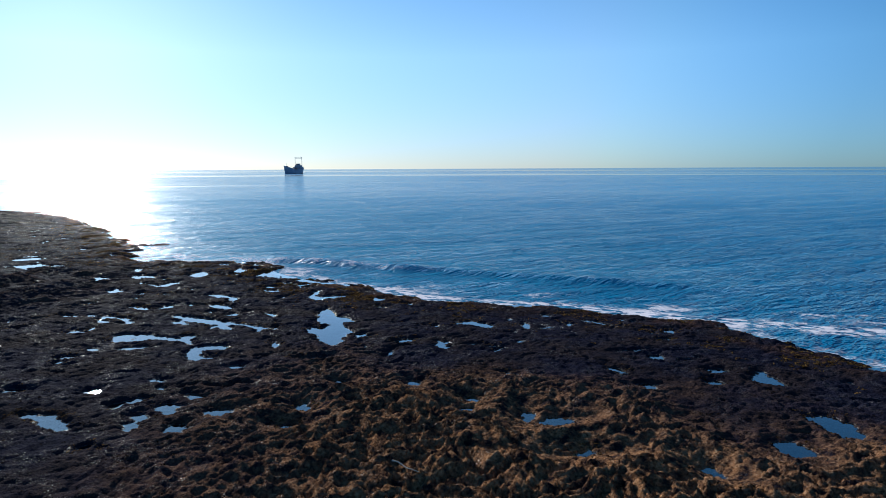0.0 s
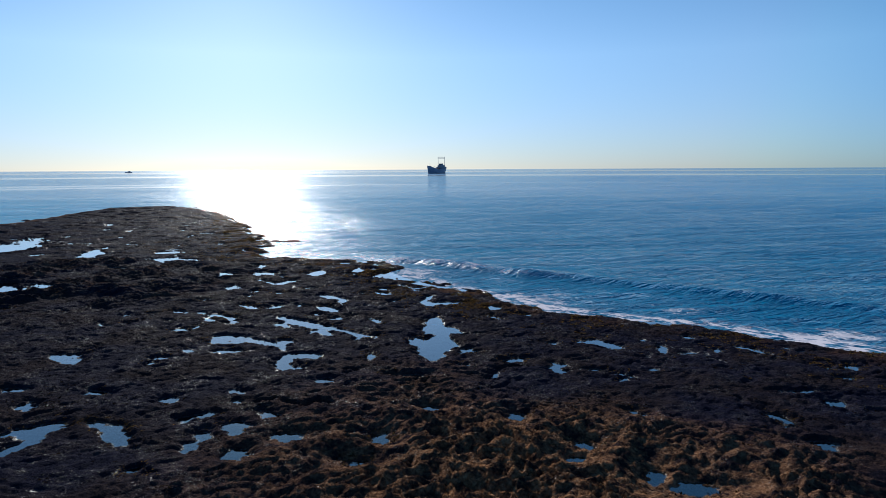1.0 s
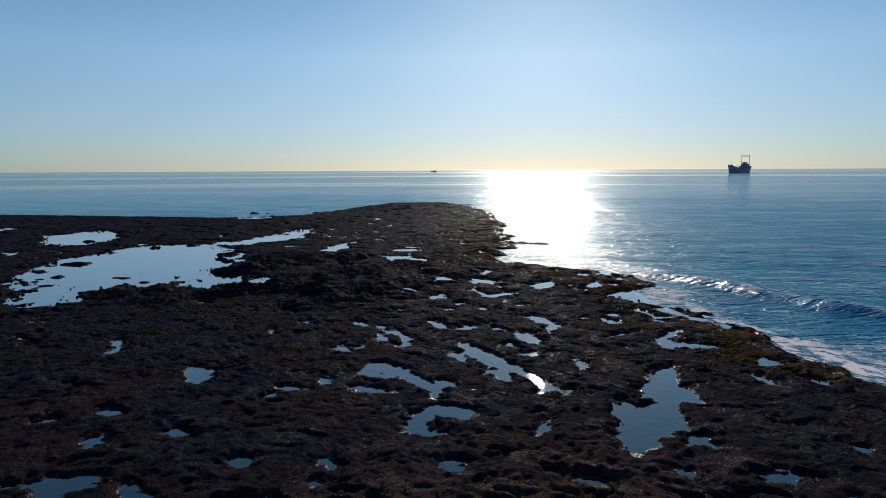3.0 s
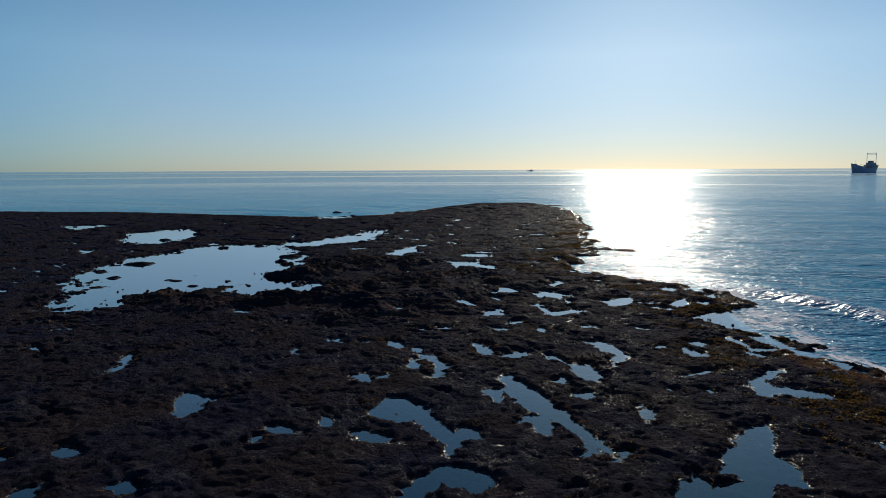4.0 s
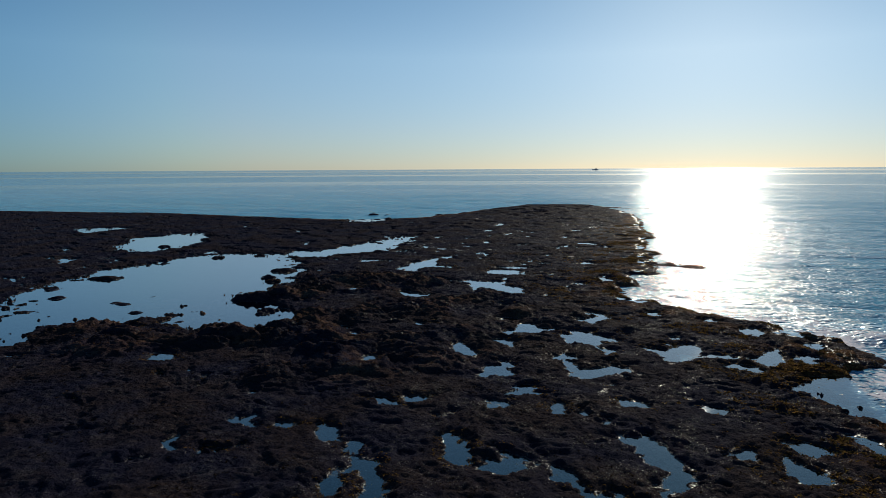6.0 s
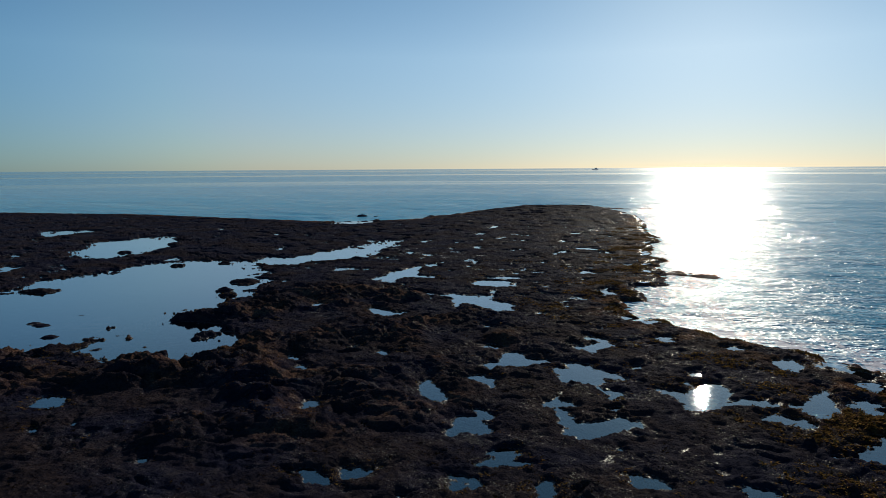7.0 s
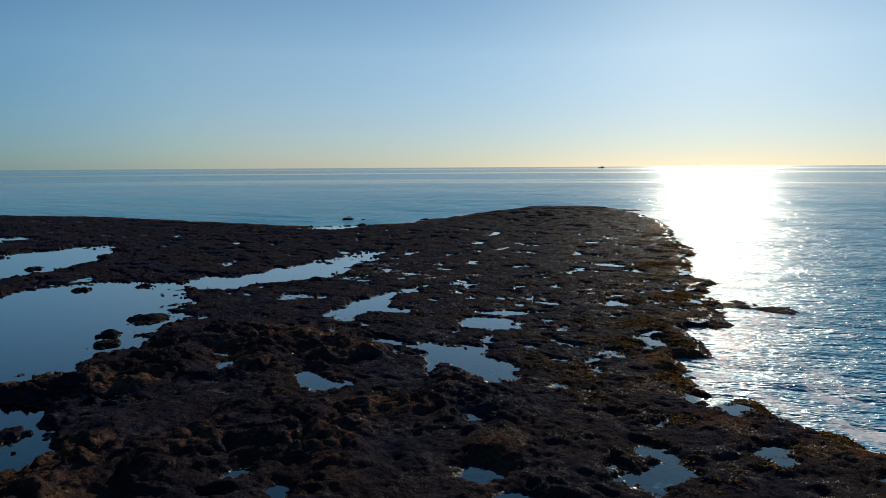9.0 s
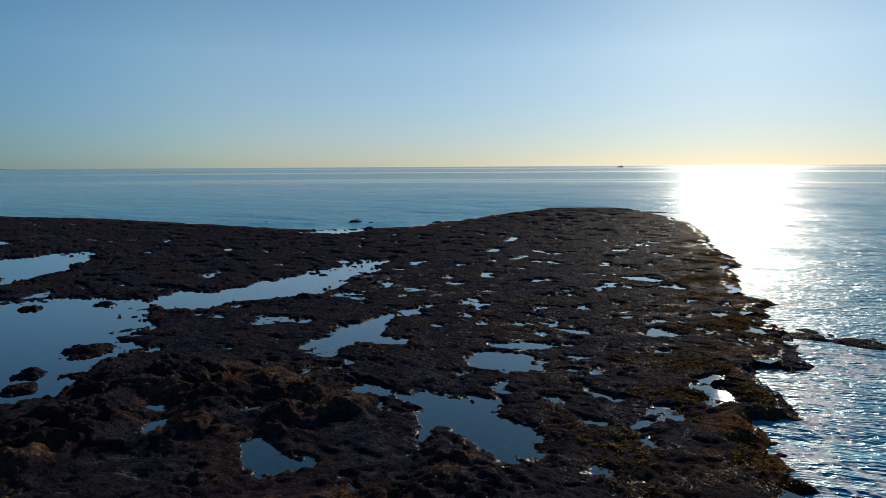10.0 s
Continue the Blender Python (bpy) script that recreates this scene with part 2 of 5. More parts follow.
def pool_material():
    m, n, l, b = material("still_pool_water")
    n.remove(b)
    vec = n.new("ShaderNodeNewGeometry").outputs["Position"]
    calm = bump(n, l, noise_node(n, l, 5.0, 4, 0.55, vec), 0.14, 0.012)
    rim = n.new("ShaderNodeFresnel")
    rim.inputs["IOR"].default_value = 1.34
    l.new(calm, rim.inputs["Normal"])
    clear = n.new("ShaderNodeBsdfTransparent")
    clear.inputs["Color"].default_value = (0.50, 0.62, 0.62, 1)
    shine = n.new("ShaderNodeBsdfGlossy")
    shine.inputs["Roughness"].default_value = 0.015
    l.new(calm, shine.inputs["Normal"])
    both = n.new("ShaderNodeMixShader")
    # still water: mirror lifted above its Fresnel to brighten pools, most towards the horizon
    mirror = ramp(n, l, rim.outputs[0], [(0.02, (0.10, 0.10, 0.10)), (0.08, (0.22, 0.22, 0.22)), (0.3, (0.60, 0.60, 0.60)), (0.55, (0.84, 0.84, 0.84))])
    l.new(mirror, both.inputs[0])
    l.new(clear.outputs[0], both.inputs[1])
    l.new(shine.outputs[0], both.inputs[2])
    l.new(both.outputs[0], n["Material Output"].inputs["Surface"])
    return m


def plain(name, color, rough=0.6, metal=0.0, scale=2.0, vary=0.35, gloss=0.3):
    m, n, l, b = material(name)
    dark = tuple(c * (1 - vary) for c in color)
    f = noise_node(n, l, scale, 7, 0.65)
    l.new(ramp(n, l, f, [(0.35, dark), (0.65, color)]), b.inputs["Base Color"])
    b.inputs["Roughness"].default_value, b.inputs["Metallic"].default_value = rough, metal
    b.inputs["Specular IOR Level"].default_value = gloss
    l.new(bump(n, l, f, 0.3, 0.02), b.inputs["Normal"])
    return m


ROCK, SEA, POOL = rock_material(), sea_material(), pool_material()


# ---- the shape of the reef ----
def hashed(i, j, seed):
    v = (i.astype(np.int64) * 374761393 + j.astype(np.int64) * 668265263 + seed * 974634777) & 0xFFFFFFFF
    v = ((v ^ (v >> 13)) * 1274126177) & 0xFFFFFFFF
    return ((v ^ (v >> 16)) & 0xFFFFFF) / float(0x1000000)


def smooth(a, b, v):
    t = np.clip((v - a) / (b - a), 0, 1)
    return t * t * (3 - 2 * t)


def gradient_noise(x, y, seed):
    """About -1 to 1."""
    i, j = np.floor(x), np.floor(y)
    u, v = x - i, y - j
    su, sv = u * u * u * (u * (u * 6 - 15) + 10), v * v * v * (v * (v * 6 - 15) + 10)
    total = 0
    for di in (0, 1):
        for dj in (0, 1):
            a = hashed(i + di, j + dj, seed) * (2 * math.pi)
            g = np.cos(a) * (u - di) + np.sin(a) * (v - dj)
            total = total + g * (su if di else 1 - su) * (sv if dj else 1 - sv)
    return total * 1.45


def fractal(x, y, seed, octaves=4, gain=0.5):
    total, amp = 0, 1.0
    for k in range(octaves):
        total = total + amp * gradient_noise(x, y, seed + 17 * k)
        x, y, amp = x * 2.03 + 3.7, y * 2.03 - 1.9, amp * gain
    return total


def knobs(x, y, seed):
    """Rounded heads with sharp clefts between them: 0 in the cleft to 1 on top."""
    i, j = np.floor(x), np.floor(y)
    f1 = np.full_like(x, 9.0)
    f2 = np.full_like(x, 9.0)
    for di in (-1, 0, 1):
        for dj in (-1, 0, 1):
            a, b = i + di, j + dj
            d = np.hypot(a + hashed(a, b, seed) - x, b + hashed(a, b, seed + 5) - y)
            f2 = np.minimum(f2, np.maximum(f1, d))
            f1 = np.minimum(f1, d)
    return np.clip(f2 - f1, 0, 1)


COAST = [(60, -8), (26, 6), (14, 11.5), (11, 16), (10.1, 18), (8.6, 21.3), (5.7, 22.7), (3.4, 24), (1.3, 24.6), (-0.8, 25.3),
         (-2.2, 26.5), (-4, 28.6), (-5.6, 29.4), (-7.2, 31), (-8.7, 33), (-9.9, 35.2), (-11.4, 36), (-13.4, 36), (-15.4, 36.3),
         (-17.6, 37.4), (-18.2, 39.2), (-19.3, 40.5), (-19.2, 42.2), (-21.8, 45), (-23, 48), (-25.2, 50), (-28.5, 56), (-33, 61.5),
         (-39, 70), (-45, 75.5), (-50.5, 80), (-56, 78.5), (-58.5, 75), (-55, 64), (-51.5, 54), (-53.5, 48), (-63, 44), (-75, 39),
         (-92, 27), (-140, 5), (-140, -70), (60, -70)]
# low ledges that run out into the sea: from, to, half width
LEDGES = [(-22.3, 44.3, -19.2, 45.0, 0.40), (-50, 79.5, -45, 83, 0.4),
          (-10.6, 35.6, -8.3, 33.9, 0.45), (-9.1, 32.0, -8.2, 32.2, 0.22), (-7.6, 31.3, -6.7, 31.6, 0.22),
          (-7.4, 30.1, -6.5, 30.7, 0.2), (-6.1, 29.6, -5.3, 30.2, 0.3), (-4.6, 28.7, -3.4, 28.3, 0.2)]
# small bays that the sea has cut into the edge: x, y, half length, half width, turn
BAYS = [(-19.20, 40.69, 0.74, 0.40, 124), (-17.76, 38.04, 0.88, 0.45, 110), (-23.51, 49.29, 1.43, 0.9, 109), (-16.77, 37.13, 1.03, 0.58, 120)]
SEA_LEVEL = -0.12


def inland(x, y):
    """Metres inside the coast, below 0 out at sea."""
    far = np.full_like(x, 1e9)
    inside = np.zeros(x.shape, bool)
    for (ax, ay), (bx, by) in zip(COAST, COAST[1:] + COAST[:1]):
        dx, dy = bx - ax, by - ay
        t = np.clip(((x - ax) * dx + (y - ay) * dy) / (dx * dx + dy * dy), 0, 1)
        far = np.minimum(far, (x - ax - t * dx) ** 2 + (y - ay - t * dy) ** 2)
        if dy:
            inside ^= ((ay > y) != (by > y)) & (x < ax + (y - ay) * dx / dy)
    return np.where(inside, 1, -1) * np.sqrt(far)


POOLS = []


def pool(*blobs):
    """A hollow in the reef: ovals of x, y, half length, half width, and the turn of the length from +x in degrees."""
    POOLS.append(blobs)

pool((-13.23, 28.91, 0.25, 0.19, 52), (-13.39, 29.09, 0.23, 0.07, 134), (-13.00, 29.01, 0.10, 0.08, 39), (-13.31, 28.66, 0.11, 0.07, 96), (-13.41, 29.00, 0.08, 0.05, 78), (-13.24, 28.69, 0.07, 0.06, 23), (-13.37, 28.70, 0.06, 0.05, 159))
pool((-15.25, 27.57, 0.55, 0.20, 157), (-15.68, 27.80, 0.23, 0.13, 139), (-15.50, 27.50, 0.19, 0.08, 152), (-15.20, 27.40, 0.22, 0.09, 165), (-15.88, 27.98, 0.07, 0.05, 112), (-14.82, 27.50, 0.08, 0.07, 134), (-14.89, 27.33, 0.09, 0.08, 141))
pool((-12.91, 30.17, 0.23, 0.15, 18), (-13.17, 30.17, 0.12, 0.05, 149), (-12.98, 30.05, 0.09, 0.08, 133), (-12.88, 30.06, 0.06, 0.06, 121), (-13.14, 30.17, 0.07, 0.06, 61))
pool((-8.69, 18.21, 0.36, 0.17, 6), (-8.70, 18.05, 0.18, 0.07, 5), (-8.98, 18.25, 0.10, 0.09, 82), (-8.56, 18.10, 0.27, 0.07, 34))
pool((-4.66, 13.23, 0.26, 0.18, 1), (-4.62, 13.08, 0.08, 0.08, 119), (-4.47, 13.15, 0.12, 0.06, 34), (-4.90, 13.20, 0.13, 0.07, 113))
pool((-15.21, 28.87, 0.27, 0.19, 171), (-15.42, 28.70, 0.14, 0.10, 49), (-14.92, 28.78, 0.22, 0.08, 140), (-15.49, 28.64, 0.10, 0.05, 52), (-15.34, 28.70, 0.11, 0.07, 3))
pool((-10.96, 31.57, 0.40, 0.19, 55), (-11.18, 31.23, 0.23, 0.12, 66), (-10.83, 31.78, 0.25, 0.17, 10), (-11.09, 31.69, 0.22, 0.04, 60))
pool((-9.28, 19.36, 0.53, 0.45, 162), (-8.14, 19.21, 0.72, 0.20, 159), (-7.64, 19.41, 0.30, 0.21, 111), (-9.69, 19.66, 0.23, 0.22, 84), (-7.48, 18.94, 0.40, 0.11, 118), (-9.36, 18.92, 0.22, 0.13, 178), (-8.68, 19.42, 0.41, 0.18, 145), (-9.86, 19.57, 0.14, 0.12, 84), (-7.42, 19.39, 0.10, 0.09, 132))
pool((-22.04, 30.98, 0.67, 0.27, 172), (-21.92, 30.70, 0.17, 0.07, 167), (-21.74, 31.17, 0.19, 0.07, 164), (-22.57, 31.11, 0.18, 0.13, 1))
pool((-11.80, 31.49, 0.71, 0.23, 90), (-12.13, 31.02, 0.29, 0.20, 160), (-11.62, 31.54, 0.21, 0.13, 106), (-11.75, 30.83, 0.15, 0.10, 38), (-11.94, 32.09, 0.17, 0.06, 68), (-12.00, 31.91, 0.11, 0.06, 90), (-12.44, 31.06, 0.07, 0.05, 58))
pool((-6.12, 12.51, 0.23, 0.11, 111), (-6.25, 12.59, 0.05, 0.04, 76), (-6.02, 12.51, 0.12, 0.06, 121), (-6.17, 12.45, 0.15, 0.06, 116))
pool((-10.04, 17.30, 0.25, 0.16, 14), (-10.22, 17.28, 0.13, 0.12, 69), (-9.85, 17.34, 0.14, 0.07, 12))
pool((-2.43, 15.12, 0.17, 0.12, 169))
pool((-7.79, 21.45, 1.03, 0.31, 158), (-6.69, 21.06, 1.50, 0.13, 152), (-6.99, 20.67, 0.48, 0.17, 136), (-8.77, 22.07, 0.46, 0.17, 159), (-7.36, 20.72, 0.18, 0.11, 123), (-5.86, 20.47, 0.28, 0.10, 140), (-9.11, 22.33, 0.16, 0.10, 146), (-8.29, 21.87, 0.26, 0.15, 168), (-6.91, 21.18, 0.35, 0.15, 128))
pool((-4.07, 22.70, 0.57, 0.24, 98), (-4.15, 22.17, 0.17, 0.07, 95), (-3.81, 22.45, 0.10, 0.05, 95), (-4.15, 23.30, 0.07, 0.04, 109))
pool((-5.36, 14.12, 0.12, 0.06, 45), (-5.48, 14.08, 0.06, 0.04, 48))
pool((-5.93, 22.39, 0.35, 0.09, 127), (-5.97, 22.51, 0.24, 0.08, 134), (-5.79, 22.30, 0.14, 0.04, 113))
pool((-13.97, 30.97, 0.71, 0.23, 2), (-14.61, 31.10, 0.28, 0.13, 32), (-14.29, 31.19, 0.22, 0.06, 173), (-13.76, 31.18, 0.33, 0.05, 174), (-14.85, 31.01, 0.11, 0.06, 3))
pool((-21.22, 34.27, 1.71, 0.49, 174), (-23.55, 33.75, 0.38, 0.27, 39), (-22.33, 34.05, 0.54, 0.20, 165), (-21.64, 33.72, 0.41, 0.15, 154), (-20.19, 34.63, 0.37, 0.14, 150), (-19.81, 33.75, 0.26, 0.14, 156), (-23.35, 33.79, 0.32, 0.17, 31), (-21.40, 33.56, 0.70, 0.09, 130), (-20.19, 33.88, 0.25, 0.21, 66), (-22.79, 34.07, 0.18, 0.17, 172), (-21.21, 34.68, 0.44, 0.13, 161), (-20.46, 34.69, 0.48, 0.09, 177))
pool((-15.54, 30.20, 0.69, 0.28, 63), (-15.79, 30.36, 0.62, 0.30, 138), (-15.18, 30.83, 0.17, 0.10, 163), (-15.79, 29.59, 0.21, 0.11, 143), (-15.23, 30.20, 0.10, 0.06, 73))
pool((-6.68, 13.90, 0.19, 0.15, 24), (-6.51, 13.98, 0.06, 0.05, 36))
pool((4.43, 10.39, 0.18, 0.11, 114), (4.40, 10.24, 0.06, 0.05, 139))
pool((-8.58, 21.26, 0.34, 0.15, 136), (-8.82, 21.28, 0.16, 0.05, 134), (-8.68, 21.51, 0.10, 0.08, 122), (-8.66, 21.12, 0.12, 0.06, 141), (-8.31, 21.01, 0.06, 0.05, 108), (-8.56, 21.39, 0.13, 0.06, 129))
pool((2.50, 11.12, 0.17, 0.11, 36), (2.64, 11.13, 0.05, 0.04, 23), (2.51, 11.14, 0.16, 0.07, 0), (2.58, 11.21, 0.09, 0.06, 85), (2.58, 11.08, 0.08, 0.02, 7))
pool((-7.28, 22.46, 0.21, 0.20, 24), (-7.41, 22.39, 0.10, 0.09, 39), (-7.18, 22.40, 0.19, 0.06, 45))
pool((-7.80, 12.67, 0.62, 0.19, 141), (-8.46, 13.04, 0.19, 0.11, 146), (-8.09, 13.00, 0.15, 0.09, 77), (-7.80, 12.48, 0.20, 0.07, 144), (-8.27, 12.91, 0.08, 0.07, 1), (-8.63, 13.09, 0.07, 0.06, 55))
pool((-24.27, 30.02, 0.29, 0.13, 137), (-24.32, 30.19, 0.16, 0.07, 156), (-24.46, 30.05, 0.08, 0.07, 96), (-24.44, 30.28, 0.05, 0.04, 83))
pool((-6.46, 14.73, 0.12, 0.09, 97), (-6.40, 14.78, 0.08, 0.05, 30))
pool((-12.49, 16.74, 0.66, 0.23, 154), (-12.54, 17.00, 0.18, 0.10, 123), (-11.99, 16.38, 0.17, 0.07, 1), (-13.14, 16.98, 0.06, 0.06, 110))
pool((-20.55, 36.95, 0.27, 0.11, 1), (-20.65, 36.87, 0.08, 0.07, 14), (-20.40, 36.86, 0.07, 0.02, 14), (-20.36, 36.98, 0.10, 0.06, 33))
pool((-1.47, 17.47, 0.21, 0.08, 79))
pool((-9.33, 12.61, 0.39, 0.28, 52), (-9.10, 11.93, 0.36, 0.16, 80), (-9.68, 12.42, 0.21, 0.17, 83), (-9.18, 12.26, 0.14, 0.14, 59), (-9.01, 12.80, 0.09, 0.09, 54), (-9.14, 11.61, 0.12, 0.11, 6), (-9.87, 12.21, 0.13, 0.05, 51), (-9.24, 11.85, 0.15, 0.06, 70), (-8.95, 12.09, 0.09, 0.07, 97))
pool((1.48, 17.73, 0.15, 0.09, 37), (1.50, 17.82, 0.06, 0.05, 97), (1.47, 17.77, 0.07, 0.06, 166))
pool((-19.12, 38.12, 0.17, 0.12, 119))
pool((-16.84, 30.76, 0.24, 0.22, 43), (-16.97, 30.87, 0.20, 0.07, 28), (-16.98, 30.57, 0.10, 0.06, 142), (-16.68, 30.63, 0.07, 0.05, 28), (-17.05, 30.71, 0.07, 0.06, 117), (-16.68, 30.90, 0.06, 0.06, 33))
pool((-7.96, 14.51, 0.20, 0.16, 146), (-7.81, 14.42, 0.07, 0.06, 88))
pool((-11.32, 20.09, 0.31, 0.16, 165), (-11.55, 20.14, 0.16, 0.08, 108), (-11.49, 20.07, 0.14, 0.10, 22), (-11.23, 20.05, 0.20, 0.12, 42))
pool((-11.55, 34.60, 0.40, 0.28, 122), (-11.37, 34.30, 0.23, 0.18, 112), (-11.57, 34.97, 0.20, 0.05, 164), (-11.22, 34.14, 0.09, 0.06, 6))
pool((-11.11, 20.50, 0.21, 0.13, 106), (-11.14, 20.64, 0.16, 0.07, 101), (-11.19, 20.41, 0.08, 0.07, 83), (-10.99, 20.47, 0.07, 0.06, 122))
pool((2.26, 12.61, 0.35, 0.20, 17), (2.26, 12.78, 0.12, 0.08, 51), (2.07, 12.42, 0.07, 0.06, 44))
pool((-0.06, 18.25, 0.28, 0.13, 120), (0.13, 18.13, 0.17, 0.08, 58), (-0.14, 18.50, 0.08, 0.06, 125), (-0.23, 18.39, 0.07, 0.05, 157), (0.16, 18.19, 0.14, 0.05, 26))
pool((6.22, 11.23, 0.32, 0.30, 75), (6.22, 11.52, 0.16, 0.10, 16), (6.06, 11.51, 0.10, 0.05, 46), (6.49, 11.15, 0.11, 0.05, 65))
pool((-3.08, 12.47, 0.15, 0.08, 8), (-3.06, 12.39, 0.07, 0.05, 44), (-2.95, 12.52, 0.06, 0.04, 10))
pool((-15.22, 32.68, 0.51, 0.26, 89), (-15.59, 33.24, 0.33, 0.16, 170), (-15.26, 32.30, 0.31, 0.11, 164), (-15.02, 32.98, 0.15, 0.12, 114), (-15.83, 33.13, 0.16, 0.09, 121), (-15.72, 33.42, 0.10, 0.09, 32), (-15.48, 32.31, 0.15, 0.09, 172), (-14.97, 32.25, 0.15, 0.05, 114))
pool((-19.36, 38.69, 0.50, 0.25, 158), (-19.83, 38.74, 0.12, 0.08, 124), (-18.88, 38.61, 0.11, 0.09, 1), (-19.55, 38.99, 0.13, 0.05, 10))
pool((-4.40, 25.52, 0.78, 0.23, 13), (-4.94, 25.46, 0.54, 0.23, 128), (-5.13, 26.16, 0.54, 0.11, 88), (-4.10, 25.82, 0.29, 0.08, 3), (-4.79, 25.01, 0.21, 0.12, 136), (-3.96, 25.38, 0.18, 0.07, 45), (-3.91, 25.90, 0.14, 0.07, 170), (-5.12, 26.16, 0.31, 0.13, 66), (-4.47, 25.75, 0.12, 0.05, 12))
pool((-8.10, 23.77, 0.61, 0.26, 141), (-9.13, 24.16, 0.41, 0.06, 162), (-8.62, 23.98, 0.29, 0.08, 160), (-9.43, 24.27, 0.11, 0.11, 146), (-8.35, 24.22, 0.15, 0.08, 133), (-7.70, 23.68, 0.11, 0.07, 121), (-9.23, 24.24, 0.16, 0.06, 155), (-7.93, 23.41, 0.19, 0.08, 163))
pool((-5.17, 12.33, 0.20, 0.19, 173), (-5.06, 12.19, 0.06, 0.06, 105), (-5.20, 12.47, 0.13, 0.07, 24), (-5.27, 12.21, 0.09, 0.08, 147))
pool((-1.09, 18.87, 0.31, 0.14, 46), (-1.00, 19.10, 0.11, 0.07, 176), (-0.87, 19.09, 0.06, 0.06, 144))
pool((-6.25, 25.48, 0.33, 0.10, 66), (-6.17, 25.79, 0.26, 0.07, 57), (-6.38, 25.10, 0.10, 0.05, 64), (-6.14, 25.75, 0.14, 0.07, 68))
pool((-21.98, 37.70, 0.17, 0.10, 46), (-21.88, 37.67, 0.07, 0.05, 5))
pool((-12.97, 35.01, 0.29, 0.20, 32), (-12.96, 34.89, 0.16, 0.11, 147), (-13.08, 35.20, 0.07, 0.05, 101), (-12.68, 35.16, 0.06, 0.04, 44), (-13.17, 34.86, 0.10, 0.06, 7))
pool((-11.06, 22.07, 0.61, 0.12, 159), (-11.27, 21.51, 0.31, 0.14, 133), (-12.12, 22.41, 0.26, 0.13, 128), (-10.48, 21.57, 0.39, 0.11, 134), (-11.45, 21.98, 0.22, 0.07, 99), (-11.74, 22.21, 0.42, 0.05, 154), (-11.40, 22.32, 0.18, 0.07, 151), (-10.72, 21.87, 0.21, 0.10, 165), (-10.20, 21.40, 0.10, 0.06, 147), (-11.01, 21.37, 0.09, 0.07, 144), (-10.58, 22.01, 0.09, 0.06, 137))
pool((-25.31, 33.29, 0.12, 0.08, 123), (-25.29, 33.16, 0.07, 0.05, 22), (-25.42, 33.42, 0.12, 0.04, 137))
pool((-2.93, 13.46, 0.18, 0.13, 119), (-2.89, 13.31, 0.06, 0.05, 90), (-2.94, 13.59, 0.10, 0.06, 112))
pool((0.60, 13.92, 0.15, 0.14, 176), (0.71, 13.86, 0.07, 0.06, 99), (0.49, 13.98, 0.06, 0.05, 142))
pool((-23.36, 36.99, 0.84, 0.57, 168), (-22.61, 37.18, 0.24, 0.22, 73), (-23.34, 36.40, 0.31, 0.14, 176))
pool((-6.60, 18.19, 0.49, 0.30, 9), (-6.80, 17.59, 0.60, 0.18, 109), (-6.31, 17.15, 0.29, 0.12, 24), (-6.20, 18.04, 0.14, 0.11, 27), (-6.50, 17.23, 0.20, 0.11, 121), (-6.07, 17.31, 0.08, 0.06, 63), (-6.27, 17.05, 0.13, 0.05, 25))
pool((-10.05, 23.71, 0.32, 0.21, 55), (-10.32, 23.72, 0.11, 0.08, 9), (-9.96, 24.00, 0.11, 0.06, 41))
pool((-6.16, 12.91, 0.23, 0.14, 117), (-6.27, 13.00, 0.14, 0.07, 71))
pool((-8.82, 25.84, 0.63, 0.26, 150), (-8.12, 25.28, 0.44, 0.16, 103), (-9.31, 26.09, 0.31, 0.16, 35), (-8.05, 24.83, 0.12, 0.06, 145), (-9.32, 26.31, 0.08, 0.07, 70), (-7.91, 24.64, 0.09, 0.04, 121))
pool((7.59, 12.27, 0.55, 0.30, 87), (7.38, 12.67, 0.15, 0.13, 127), (7.81, 12.47, 0.15, 0.14, 128), (7.32, 12.53, 0.12, 0.06, 109), (7.79, 11.96, 0.10, 0.10, 160))
pool((-10.98, 23.60, 0.49, 0.19, 148), (-10.61, 23.36, 0.18, 0.14, 1), (-11.40, 23.87, 0.16, 0.10, 5), (-10.84, 23.35, 0.16, 0.06, 159))
pool((-13.93, 19.62, 0.19, 0.07, 106))
pool((-14.28, 20.23, 0.22, 0.08, 142), (-14.01, 20.13, 0.11, 0.07, 179), (-14.29, 20.18, 0.09, 0.07, 16), (-14.14, 20.17, 0.06, 0.04, 148), (-13.90, 20.16, 0.06, 0.04, 24))
pool((2.63, 20.57, 0.34, 0.10, 90), (2.60, 20.54, 0.14, 0.11, 123), (2.58, 20.41, 0.10, 0.06, 100), (2.65, 20.90, 0.06, 0.03, 93))
pool((-7.09, 26.90, 0.36, 0.21, 146), (-6.83, 26.96, 0.18, 0.10, 107), (-7.43, 27.16, 0.19, 0.07, 135), (-6.84, 26.76, 0.11, 0.11, 84), (-7.41, 27.07, 0.06, 0.05, 119), (-7.10, 26.72, 0.19, 0.07, 150), (-6.96, 27.07, 0.11, 0.06, 160), (-6.78, 27.03, 0.07, 0.06, 73))
pool((-12.90, 22.37, 0.36, 0.16, 163), (-13.27, 22.46, 0.08, 0.06, 147), (-12.68, 22.46, 0.10, 0.03, 167), (-13.20, 22.45, 0.11, 0.08, 138))
